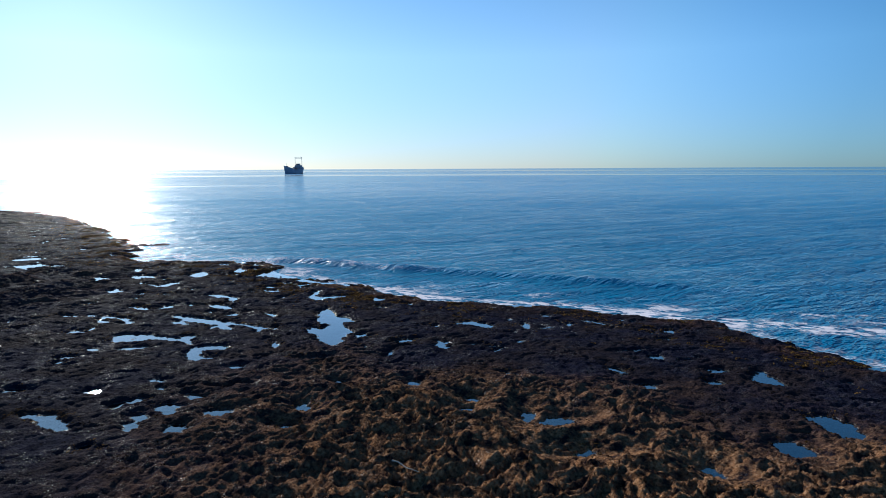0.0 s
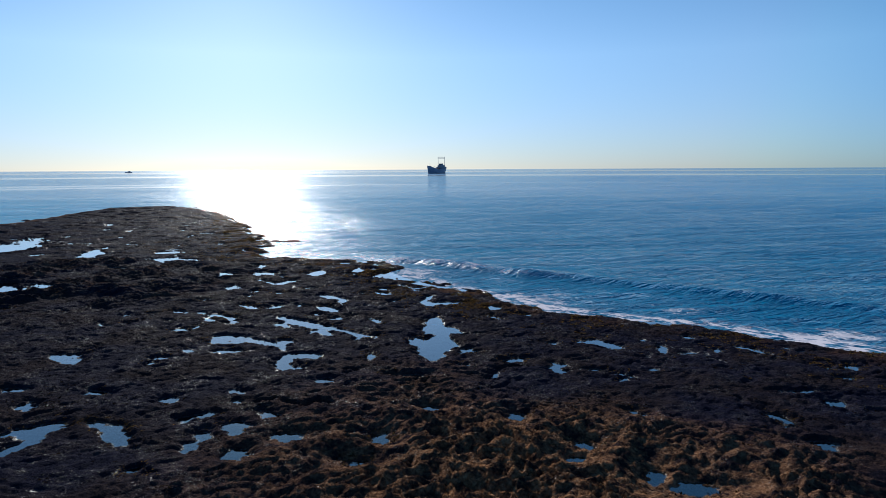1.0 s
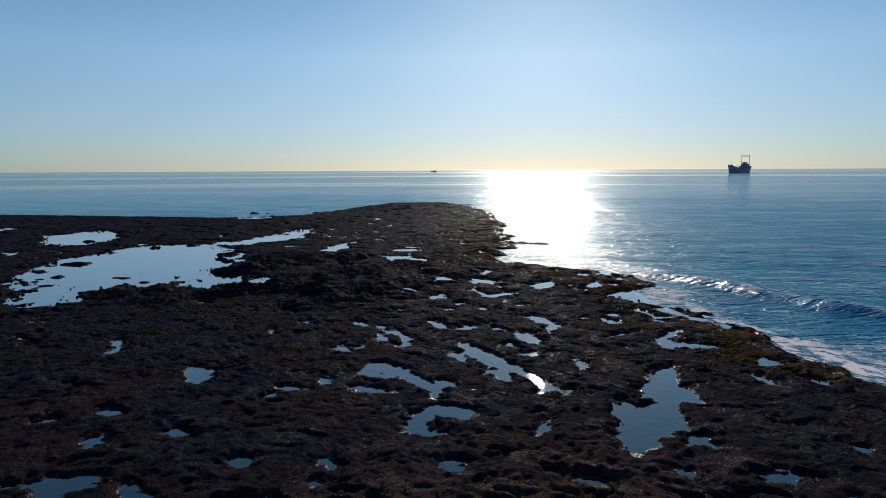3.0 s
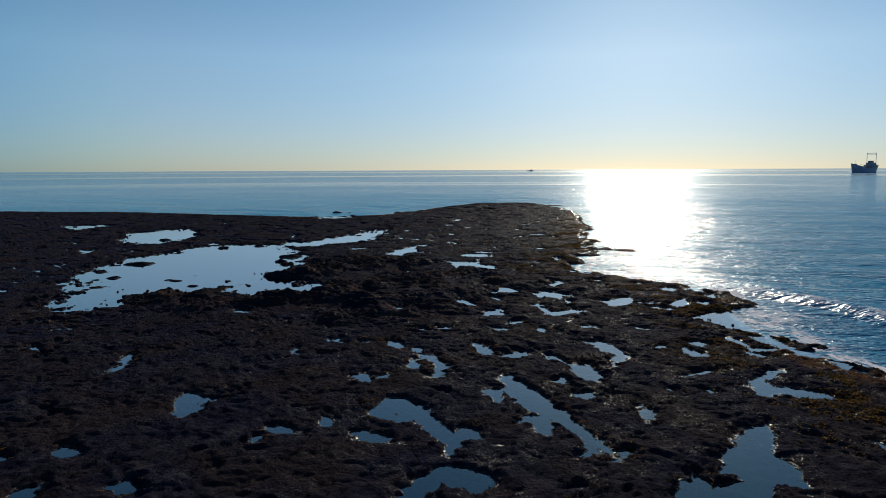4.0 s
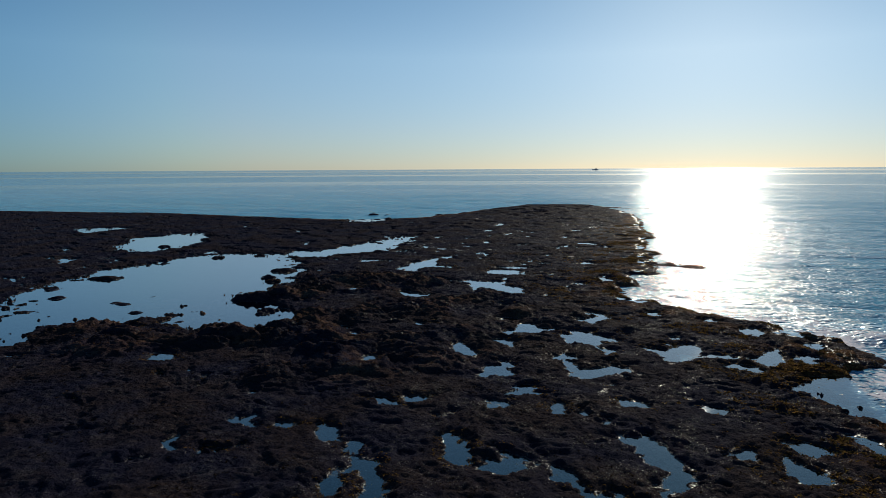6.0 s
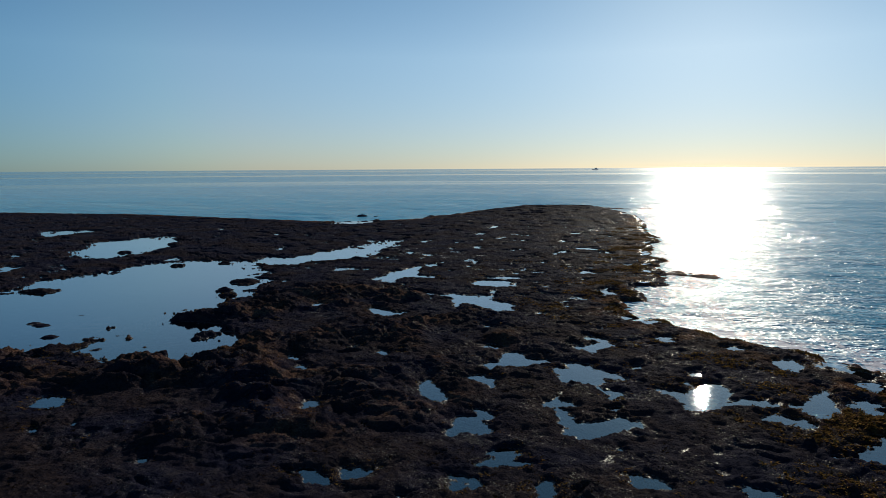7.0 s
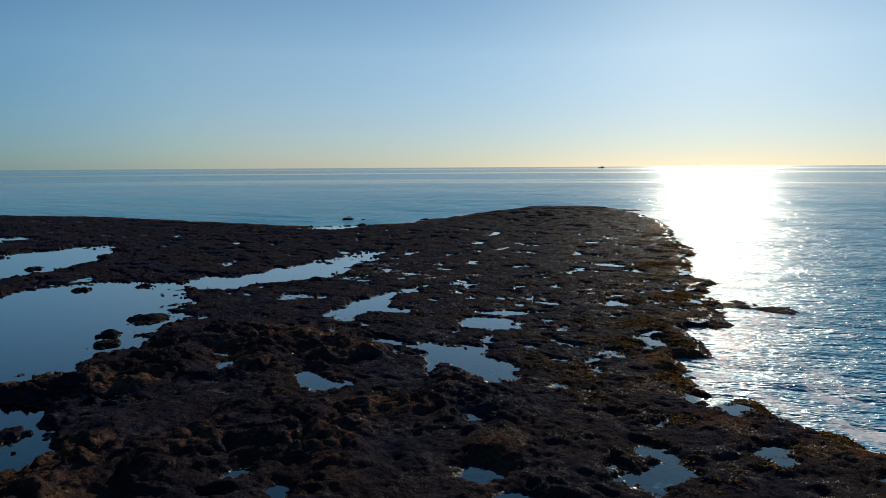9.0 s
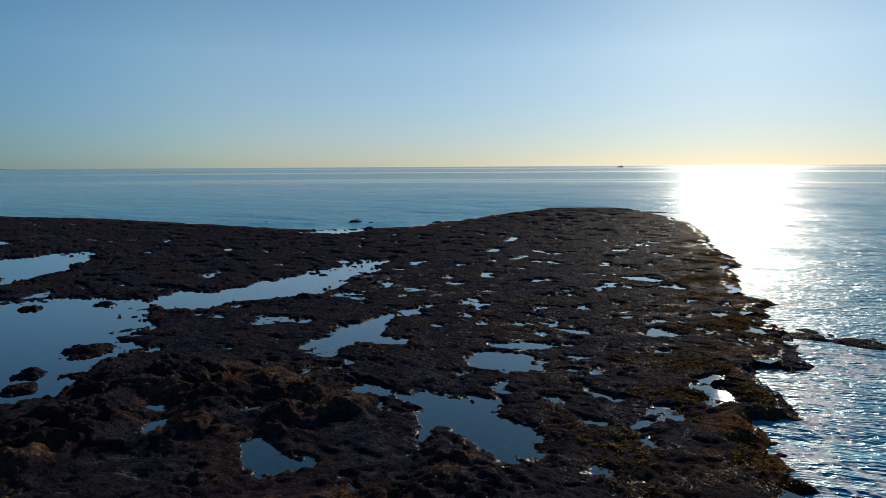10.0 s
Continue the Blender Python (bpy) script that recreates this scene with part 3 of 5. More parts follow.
pool((1.12, 20.89, 0.58, 0.26, 139), (0.65, 21.00, 0.22, 0.11, 138), (1.44, 20.45, 0.17, 0.06, 5), (1.61, 20.51, 0.07, 0.05, 118), (0.81, 20.84, 0.09, 0.06, 173))
pool((-23.92, 38.26, 0.66, 0.33, 53), (-24.38, 37.89, 0.27, 0.13, 36), (-23.55, 38.65, 0.32, 0.11, 62))
pool((-7.94, 26.86, 0.18, 0.16, 94), (-8.06, 26.73, 0.08, 0.05, 58), (-7.93, 26.95, 0.15, 0.06, 144), (-7.80, 26.77, 0.06, 0.04, 33))
pool((-15.88, 16.62, 0.38, 0.10, 132), (-16.50, 17.03, 0.37, 0.10, 153), (-16.18, 16.87, 0.11, 0.05, 130), (-15.65, 16.43, 0.12, 0.06, 105), (-15.72, 16.54, 0.11, 0.06, 131), (-16.72, 17.08, 0.11, 0.06, 126))
pool((-6.05, 27.83, 0.30, 0.11, 158), (-5.92, 27.87, 0.29, 0.07, 178), (-5.96, 27.68, 0.11, 0.07, 162), (-6.36, 27.93, 0.05, 0.04, 9), (-5.78, 27.80, 0.10, 0.06, 34), (-5.76, 27.87, 0.16, 0.05, 9), (-6.12, 27.79, 0.07, 0.06, 84))
pool((-3.52, 20.53, 1.34, 0.58, 93), (-3.41, 19.28, 0.88, 0.34, 109), (-3.57, 21.78, 0.80, 0.31, 142), (-4.06, 22.51, 0.35, 0.16, 90), (-4.09, 21.70, 0.32, 0.15, 107), (-4.08, 20.13, 0.24, 0.10, 117))
pool((6.29, 14.90, 0.21, 0.15, 178), (6.42, 15.01, 0.08, 0.07, 16), (6.22, 14.82, 0.09, 0.08, 38))
pool((-27.36, 35.53, 1.69, 0.49, 120), (-26.81, 35.81, 0.97, 0.37, 12), (-28.40, 37.22, 0.68, 0.20, 130), (-27.26, 34.46, 0.53, 0.24, 121), (-26.19, 34.26, 0.27, 0.21, 134), (-28.12, 35.87, 0.67, 0.13, 111), (-27.15, 36.01, 0.82, 0.24, 130), (-28.53, 37.14, 0.61, 0.13, 115))
pool((-7.37, 27.86, 0.25, 0.23, 5), (-7.12, 27.97, 0.13, 0.09, 43), (-7.62, 27.86, 0.13, 0.09, 30), (-7.28, 27.63, 0.06, 0.03, 1), (-7.04, 28.02, 0.10, 0.04, 48), (-7.75, 27.84, 0.05, 0.04, 61))
pool((-5.72, 20.16, 0.20, 0.07, 89), (-5.72, 20.27, 0.10, 0.07, 174))
pool((4.32, 15.93, 0.27, 0.11, 121), (4.26, 15.85, 0.10, 0.05, 86), (4.49, 15.69, 0.05, 0.04, 93))
pool((-6.02, 28.32, 0.31, 0.20, 31), (-6.58, 28.57, 0.52, 0.11, 136), (-6.90, 28.73, 0.24, 0.08, 151), (-5.85, 28.56, 0.13, 0.08, 52), (-6.07, 28.09, 0.09, 0.09, 0), (-7.11, 28.84, 0.08, 0.05, 176), (-6.71, 28.80, 0.08, 0.06, 130))
pool((7.59, 15.06, 0.37, 0.27, 104), (7.66, 15.47, 0.32, 0.11, 68), (7.82, 14.73, 0.15, 0.10, 122), (7.30, 15.08, 0.07, 0.06, 132), (7.71, 14.85, 0.22, 0.18, 102), (7.74, 15.41, 0.15, 0.06, 101))
pool((-13.26, 24.52, 0.24, 0.18, 69), (-13.19, 24.64, 0.24, 0.08, 77), (-13.42, 24.48, 0.11, 0.09, 43), (-13.10, 24.47, 0.05, 0.05, 153))
pool((6.74, 15.81, 0.23, 0.15, 9), (6.58, 15.91, 0.07, 0.06, 40), (6.64, 15.68, 0.10, 0.05, 33), (6.66, 15.93, 0.06, 0.04, 45))
pool((-22.61, 41.79, 0.41, 0.37, 39), (-22.97, 41.95, 0.21, 0.14, 77), (-22.25, 41.98, 0.20, 0.14, 39), (-22.64, 41.39, 0.15, 0.13, 167), (-22.81, 42.10, 0.10, 0.06, 23), (-23.00, 41.72, 0.11, 0.07, 146))
pool((-10.36, 27.48, 0.25, 0.15, 21), (-10.56, 27.51, 0.13, 0.04, 31), (-10.40, 27.32, 0.08, 0.08, 142), (-10.13, 27.57, 0.05, 0.05, 47), (-10.58, 27.42, 0.05, 0.03, 86))
pool((-9.22, 28.31, 0.24, 0.17, 14), (-9.06, 28.49, 0.08, 0.05, 67), (-9.07, 28.30, 0.11, 0.08, 104), (-9.10, 28.45, 0.08, 0.08, 100))
pool((-0.00, 18.62, 0.20, 0.12, 136), (-0.17, 18.78, 0.09, 0.07, 125), (0.15, 18.64, 0.08, 0.05, 145), (-0.01, 18.49, 0.10, 0.06, 102), (-0.12, 18.74, 0.08, 0.06, 48))
pool((-7.46, 31.21, 2.03, 1.21, 123), (-8.18, 32.99, 0.65, 0.61, 75), (-6.36, 29.50, 0.60, 0.50, 117), (-8.27, 33.68, 0.26, 0.25, 127), (-5.90, 30.01, 0.40, 0.11, 83))
pool((-12.00, 28.61, 0.66, 0.26, 75), (-12.49, 28.35, 0.50, 0.14, 145), (-12.92, 28.65, 0.18, 0.10, 137), (-11.91, 28.14, 0.20, 0.12, 74), (-11.70, 29.08, 0.13, 0.10, 74), (-12.02, 29.18, 0.12, 0.06, 52))
pool((-10.09, 31.25, 0.38, 0.23, 17), (-9.81, 31.12, 0.12, 0.05, 11), (-10.39, 31.06, 0.09, 0.07, 145), (-9.93, 31.50, 0.06, 0.06, 50), (-10.44, 31.19, 0.13, 0.04, 88))
pool((-11.55, 31.28, 0.84, 0.30, 105), (-11.57, 30.65, 0.28, 0.10, 118), (-11.91, 31.91, 0.16, 0.06, 100), (-11.68, 30.96, 0.37, 0.09, 119))
pool((-10.02, 32.34, 0.62, 0.26, 110), (-10.16, 32.93, 0.49, 0.10, 112), (-10.29, 32.12, 0.20, 0.13, 43), (-10.31, 32.96, 0.18, 0.06, 99), (-9.76, 32.42, 0.10, 0.05, 112), (-9.99, 32.78, 0.22, 0.05, 128))
pool((-14.02, 30.52, 0.65, 0.33, 172), (-14.31, 30.85, 0.23, 0.11, 10), (-14.66, 30.67, 0.18, 0.06, 35), (-14.21, 30.22, 0.12, 0.06, 171))
pool((-27.85, 48.26, 0.79, 0.41, 19), (-27.43, 48.01, 0.25, 0.16, 12), (-28.64, 47.96, 0.14, 0.11, 41), (-28.06, 48.63, 0.20, 0.09, 21))
pool((-46.44, 29.95, 5.19, 2.42, 149), (-41.78, 27.64, 0.96, 0.85, 119), (-49.83, 30.11, 1.36, 0.56, 101), (-49.14, 32.82, 1.61, 0.50, 157))
pool((-58.16, 28.85, 2.31, 1.34, 163), (-59.99, 28.35, 0.92, 0.70, 176), (-57.97, 30.05, 0.98, 0.70, 159), (-56.39, 27.60, 0.46, 0.36, 157), (-59.22, 27.78, 0.73, 0.19, 163))
pool((-51.48, 48.84, 2.01, 1.27, 87), (-52.20, 47.03, 0.96, 0.49, 86), (-50.33, 47.93, 0.55, 0.53, 82), (-51.15, 50.84, 0.44, 0.23, 94), (-51.60, 46.87, 0.77, 0.28, 26))
pool((-30.80, 25.95, 8.10, 4.50, 137), (-34.47, 35.36, 3.93, 1.47, 88), (-22.98, 24.86, 2.31, 1.82, 3), (-36.43, 40.21, 3.57, 0.98, 126), (-25.32, 19.11, 2.47, 1.19, 146), (-31.10, 21.35, 4.35, 1.00, 149), (-35.89, 37.78, 2.13, 0.72, 109))
# smaller pools and puddles further off
pool((-11.1, 26.2, 0.30, 0.13, 139))
pool((-11.9, 25.6, 0.20, 0.09, 121), (-12.1, 25.6, 0.22, 0.12, 36), (-12.0, 25.4, 0.13, 0.13, 90))
pool((-18.6, 34.5, 0.21, 0.10, 161))
pool((-3.3, 17.1, 0.21, 0.10, 18))
pool((-13.6, 31.9, 0.18, 0.12, 89))
pool((-12.5, 32.4, 0.19, 0.12, 108))
pool((-12.1, 26.4, 0.35, 0.15, 48), (-12.3, 26.6, 0.24, 0.19, 52))
pool((-5.3, 16.4, 0.20, 0.09, 31), (-5.2, 16.3, 0.19, 0.12, 18))
pool((-2.3, 18.2, 0.13, 0.10, 0))
pool((-18.8, 35.8, 0.16, 0.10, 134))
pool((-18.2, 28.4, 0.19, 0.12, 161))
pool((-9.8, 18.1, 0.24, 0.11, 148))
pool((1.7, 12.9, 0.24, 0.12, 81))
pool((-19.2, 26.6, 0.19, 0.13, 0))
pool((-19.8, 35.8, 0.23, 0.11, 18))
pool((0.5, 13.3, 0.13, 0.13, 90))
pool((-13.7, 27.5, 0.24, 0.16, 150), (-13.7, 27.1, 0.28, 0.23, 48), (-13.3, 27.0, 0.26, 0.21, 155), (-13.5, 26.7, 0.28, 0.18, 111))
pool((-19.1, 28.2, 0.18, 0.12, 90))
pool((-4.8, 18.5, 0.29, 0.10, 104))
pool((-2.4, 19.4, 0.20, 0.09, 31), (-2.5, 19.6, 0.22, 0.12, 53))
pool((-24.0, 31.6, 0.19, 0.12, 108))
pool((-9.8, 14.6, 0.23, 0.12, 0))
pool((-21.0, 36.1, 0.19, 0.12, 161))
pool((-10.7, 13.6, 0.19, 0.12, 108), (-10.5, 13.5, 0.16, 0.10, 134))
pool((-0.3, 20.7, 0.18, 0.12, 0))
pool((-16.2, 25.4, 0.23, 0.12, 134))
pool((-14.6, 34.6, 0.30, 0.18, 82))
pool((-25.1, 30.3, 0.24, 0.12, 8))
pool((-5.6, 24.4, 0.12, 0.10, 0))
pool((-18.5, 32.1, 0.19, 0.12, 161))
pool((-16.3, 34.3, 0.21, 0.06, 90))
pool((4.7, 14.6, 0.13, 0.13, 90), (4.7, 14.8, 0.21, 0.06, 0))
pool((-5.5, 14.2, 0.21, 0.10, 161))
pool((1.6, 15.7, 0.16, 0.10, 134))
pool((-11.7, 14.4, 0.27, 0.15, 7))
pool((-12.2, 13.5, 0.19, 0.14, 45))
pool((-9.3, 32.8, 0.25, 0.19, 90), (-9.6, 32.9, 0.19, 0.19, 90), (-9.5, 33.2, 0.25, 0.19, 0))
pool((-19.5, 21.7, 0.39, 0.29, 175))
pool((-19.1, 40.6, 0.52, 0.28, 120))
pool((-5.8, 13.6, 0.24, 0.12, 171), (-5.7, 13.3, 0.23, 0.14, 120), (-5.9, 13.4, 0.20, 0.13, 145))
pool((-18.4, 26.4, 0.18, 0.10, 0))
pool((-22.4, 38.6, 0.16, 0.10, 45), (-22.6, 38.4, 0.19, 0.12, 18))
pool((-6.9, 15.3, 0.16, 0.10, 134), (-6.8, 15.3, 0.20, 0.09, 148))
pool((-0.7, 15.0, 0.19, 0.12, 108))
pool((-9.9, 34.2, 0.16, 0.10, 45), (-9.7, 34.1, 0.16, 0.10, 135), (-9.7, 34.3, 0.19, 0.12, 108))
pool((5.6, 17.0, 0.18, 0.17, 90))
pool((-2.3, 23.6, 0.37, 0.13, 142))
pool((-1.3, 24.1, 0.24, 0.21, 134))
pool((0.8, 18.4, 0.17, 0.10, 0))
pool((5.2, 17.7, 0.37, 0.08, 14))
pool((-14.4, 21.6, 0.16, 0.10, 134), (-14.3, 21.5, 0.32, 0.09, 14))
pool((-23.6, 39.6, 0.13, 0.13, 90))
pool((2.2, 18.7, 0.16, 0.10, 45))
pool((-2.4, 24.9, 0.29, 0.19, 61), (-2.6, 25.1, 0.19, 0.14, 134), (-2.5, 25.3, 0.26, 0.13, 144))
pool((-14.3, 34.5, 0.16, 0.10, 134), (-14.3, 34.3, 0.13, 0.13, 90), (-14.4, 34.4, 0.16, 0.10, 45))
pool((6.5, 18.9, 0.21, 0.10, 18))
pool((-24.9, 40.3, 0.19, 0.12, 108), (-25.1, 40.3, 0.21, 0.10, 18))
pool((5.7, 17.0, 0.19, 0.12, 71))
pool((1.5, 18.2, 0.20, 0.09, 148))
pool((-29.5, 35.2, 0.20, 0.16, 45), (-29.6, 35.4, 0.22, 0.16, 172))
pool((6.9, 19.8, 0.25, 0.15, 73))
pool((-30.4, 34.4, 0.19, 0.12, 161), (-30.2, 34.2, 0.18, 0.12, 90), (-30.0, 34.2, 0.18, 0.16, 26), (-29.9, 34.4, 0.19, 0.14, 134), (-30.1, 34.5, 0.19, 0.12, 18))
pool((-23.4, 42.6, 0.21, 0.06, 90), (-23.4, 42.9, 0.24, 0.15, 125))
pool((5.0, 21.0, 0.48, 0.15, 135))
pool((-15.8, 35.7, 0.20, 0.13, 145), (-15.9, 36.0, 0.16, 0.10, 45), (-15.9, 35.9, 0.19, 0.12, 18))
pool((-27.7, 40.1, 0.18, 0.16, 26))
pool((-13.7, 22.0, 0.19, 0.12, 18))
pool((3.5, 22.1, 0.19, 0.12, 108))
pool((-25.8, 42.6, 0.23, 0.15, 146), (-26.0, 42.4, 0.13, 0.13, 90), (-26.0, 42.9, 0.24, 0.12, 81))
pool((-28.9, 40.5, 0.25, 0.11, 167), (-28.6, 40.4, 0.31, 0.12, 133))
pool((-28.0, 44.2, 0.22, 0.12, 0), (-28.0, 44.5, 0.23, 0.16, 72), (-28.2, 44.3, 0.19, 0.12, 18))
pool((-27.5, 45.3, 0.24, 0.08, 151), (-27.7, 45.6, 0.28, 0.14, 65), (-27.6, 45.4, 0.19, 0.12, 18))
pool((-31.4, 42.3, 0.35, 0.16, 105), (-31.7, 42.2, 0.27, 0.16, 45))
pool((-30.6, 34.7, 0.21, 0.18, 82), (-30.3, 34.8, 0.24, 0.12, 171))
pool((-32.6, 40.0, 0.33, 0.10, 151), (-33.0, 40.3, 0.32, 0.19, 141))
pool((-34.9, 47.2, 0.24, 0.10, 134), (-35.2, 47.3, 0.18, 0.17, 90), (-35.3, 47.5, 0.18, 0.12, 0))
pool((-35.0, 48.9, 0.21, 0.13, 134), (-35.2, 49.5, 0.21, 0.10, 108), (-35.1, 49.2, 0.19, 0.12, 108), (-34.9, 48.6, 0.23, 0.18, 63), (-34.8, 48.3, 0.25, 0.22, 45))
pool((-38.0, 50.0, 0.33, 0.19, 129), (-37.5, 49.4, 0.33, 0.26, 0), (-37.7, 49.7, 0.37, 0.25, 25))
pool((-39.7, 23.2, 0.43, 0.20, 156), (-40.3, 23.5, 0.37, 0.34, 79), (-40.9, 23.4, 0.44, 0.24, 168), (-40.8, 23.8, 0.36, 0.28, 166))
pool((-41.3, 54.5, 0.50, 0.19, 133), (-40.3, 53.1, 0.38, 0.25, 159), (-40.9, 54.1, 0.36, 0.30, 124), (-40.6, 53.6, 0.34, 0.30, 151))


def hollow(x, y):
    """Above 0 inside a pool, about metres to its edge; very low far from any. The same for the wide pools alone."""
    best, wide = np.full_like(x, -9.0), np.full_like(x, -9.0)
    wx = x + 0.06 * fractal(x * 4.1, y * 4.1, 71, 4, 0.75)
    wy = y + 0.06 * fractal(x * 4.1, y * 4.1, 72, 4, 0.75)
    bx, by = wx + 0.62 * fractal(x * 0.6, y * 0.6, 73, 5, 0.65), wy + 0.62 * fractal(x * 0.6, y * 0.6, 74, 5, 0.65)
    cols, rows = x[0], y[:, 0]
    for blobs in POOLS:
        for px, py, ra, rb, turn in blobs:
            reach = max(ra, rb) + 1.0
            i0, i1 = np.searchsorted(cols, (px - reach, px + reach))
            j0, j1 = np.searchsorted(rows, (py - reach, py + reach))
            if i1 <= i0 or j1 <= j0:
                continue
            c, s = math.cos(radians(turn)), math.sin(radians(turn))
            k = smooth(0.25, 0.9, min(ra, rb))
            ex = wx[j0:j1, i0:i1] * (1 - k) + bx[j0:j1, i0:i1] * k - px
            ey = wy[j0:j1, i0:i1] * (1 - k) + by[j0:j1, i0:i1] * k - py
            r = np.hypot((ex * c + ey * s) / ra, (ey * c - ex * s) / rb)
            view = best[j0:j1, i0:i1]
            np.maximum(view, (1 - r) * min(ra, rb), out=view)
            if min(ra, rb) > 0.9:
                view = wide[j0:j1, i0:i1]
                np.maximum(view, (1 - r) * min(ra, rb), out=view)
    return best, wide


ISLETS = []


def standing_rocks(*ovals):
    """Low weedy rocks that stand in the pools: x, y, half length, half width, and the turn of the length from +x in degrees."""
    ISLETS.extend(ovals)


standing_rocks((-29.97, 30.07, 0.56, 0.73, 48), (-27.80, 28.43, 0.36, 0.39, 48), (-22.65, 25.77, 0.35, 0.46, 49), (-36.05, 26.81, 0.21, 0.28, 48))
standing_rocks((-25.15, 24.10, 0.15, 0.18, 49), (-23.74, 24.15, 0.16, 0.21, 49), (-22.45, 24.27, 0.14, 0.08, 49), (-21.60, 23.77, 0.40, 0.43, 49))
standing_rocks((-28.75, 28.79, 0.33, 0.39, 51), (-30.24, 29.88, 0.35, 0.45, 51), (-33.77, 32.55, 0.34, 0.32, 50), (-32.77, 32.98, 0.33, 0.43, 50))
standing_rocks((-32.30, 34.83, 0.36, 0.46, 50), (-32.22, 35.54, 0.35, 0.45, 50), (-32.64, 36.82, 0.43, 0.47, 50), (-36.35, 29.50, 0.34, 0.44, 50))
standing_rocks((-35.68, 31.48, 0.27, 0.35, 50), (-35.87, 26.60, 0.15, 0.20, 45), (-32.99, 23.54, 0.77, 0.51, 45), (-31.95, 21.41, 0.35, 0.25, 45))
standing_rocks((-43.28, 29.03, 0.41, 0.53, 47), (-44.94, 32.26, 0.41, 0.53, 47), (-3.95, 20.77, 0.38, 0.26, 23), (-6.24, 17.47, 0.19, 0.20, 23))
standing_rocks((-8.16, 21.21, 0.11, 0.14, 46), (-6.28, 20.42, 0.18, 0.24, 46), (-7.45, 20.91, 0.17, 0.08, 46), (-9.19, 19.28, 0.09, 0.08, 46))
standing_rocks((-10.67, 21.37, 0.15, 0.20, 46), (-15.53, 32.89, 0.15, 0.09, 49), (-20.49, 33.49, 0.17, 0.20, 51), (-19.82, 33.51, 0.09, 0.10, 51))
standing_rocks((-22.27, 33.76, 0.22, 0.28, 51))


def islet(x, y):
    """The height of a rock that stands in a pool, 0 off it."""
    best = np.zeros_like(x)
    wx, wy = x + 0.16 * fractal(x * 2.6, y * 2.6, 75, 4, 0.7), y + 0.16 * fractal(x * 2.6, y * 2.6, 76, 4, 0.7)
    for px, py, ra, rb, turn in ISLETS:
        c, s = math.cos(radians(turn)), math.sin(radians(turn))
        ex, ey = wx - px, wy - py
        up = np.sqrt(np.maximum(0, 1 - np.hypot((ex * c + ey * s) / ra, (ey * c - ex * s) / rb)))
        best = np.maximum(best, up * min(0.17, 0.05 + 0.3 * rb))
    return best


def ridged(x, y, seed, octaves=5, gain=0.55):
    """Crinkled crests, about 0 to 1."""
    total, amp, most, keep = 0, 1.0, 0.0, 1.0
    for k in range(octaves):
        r = (1 - np.abs(gradient_noise(x, y, seed + 13 * k))) ** 2
        total, most = total + amp * r * keep, most + amp
        keep = np.clip(r * 1.4, 0, 1)
        x, y, amp = x * 2.07 + 5.1, y * 2.07 + 2.3, amp * gain
    return total / most


def cushions(x, y, seed, octaves=4, gain=0.5):
    """Rounded weedy tops with sharp clefts between them, about 0 to 1."""
    total, amp, most = 0, 1.0, 0.0
    for k in range(octaves):
        total, most = total + amp * np.sqrt(np.abs(gradient_noise(x, y, seed + 11 * k))), most + amp
        x, y, amp = x * 2.11 + 1.7, y * 2.11 - 4.3, amp * gain
    return total / most


def coast_distance(x, y, base=None):
    d = inland(x, y) if base is None else base
    x, y = x + 0.4 * fractal(x * 0.7, y * 0.7, 15, 3), y + 0.45 * fractal(x * 0.6, y * 0.6, 16, 3)
    for ax, ay, bx, by, w in LEDGES:
        dx, dy = bx - ax, by - ay
        t = np.clip(((x - ax) * dx + (y - ay) * dy) / (dx * dx + dy * dy), 0, 1)
        d = np.maximum(d, w - np.hypot(x - ax - t * dx, y - ay - t * dy))
    for px, py, ra, rb, turn in BAYS:
        c, s = math.cos(radians(turn)), math.sin(radians(turn))
        d = np.minimum(d, (np.hypot(((x - px) * c + (y - py) * s) / ra, ((y - py) * c - (x - px) * s) / rb) - 1) * 2 * rb)
    return d


def dry_shelf(x, y):
    """1 on the higher, rougher shelf under the start of the walk, 0 on the wet flat."""
    edge = y + 0.45 * x + 1.6 * fractal(x * 0.25, y * 0.25, 95, 3)
    return smooth(17.5, 10.5, edge) * smooth(-7, 0.5, x)


def raised(x, y):
    """1 on the knobbly mounds beside the large pool."""
    return smooth(0, 2.0, 8.5 - np.hypot(x + 22, (y - 27) * 1.1)) * smooth(-0.2, 0.3, fractal(x * 0.3, y * 0.3, 61, 2) + 0.2)


def fringe(x, y):
    """How thick the golden weed lies along the open coast."""
    d = inland(x, y)
    return np.clip(1.1 * np.exp(-((d - 0.2) / 1.3) ** 2) * smooth(-0.2, 0.6, fractal(x * 0.7, y * 0.7, 93, 5, 0.65)), 0, 1) * smooth(76, 66, y) * (0.3 + 0.7 * smooth(3, -6, x))


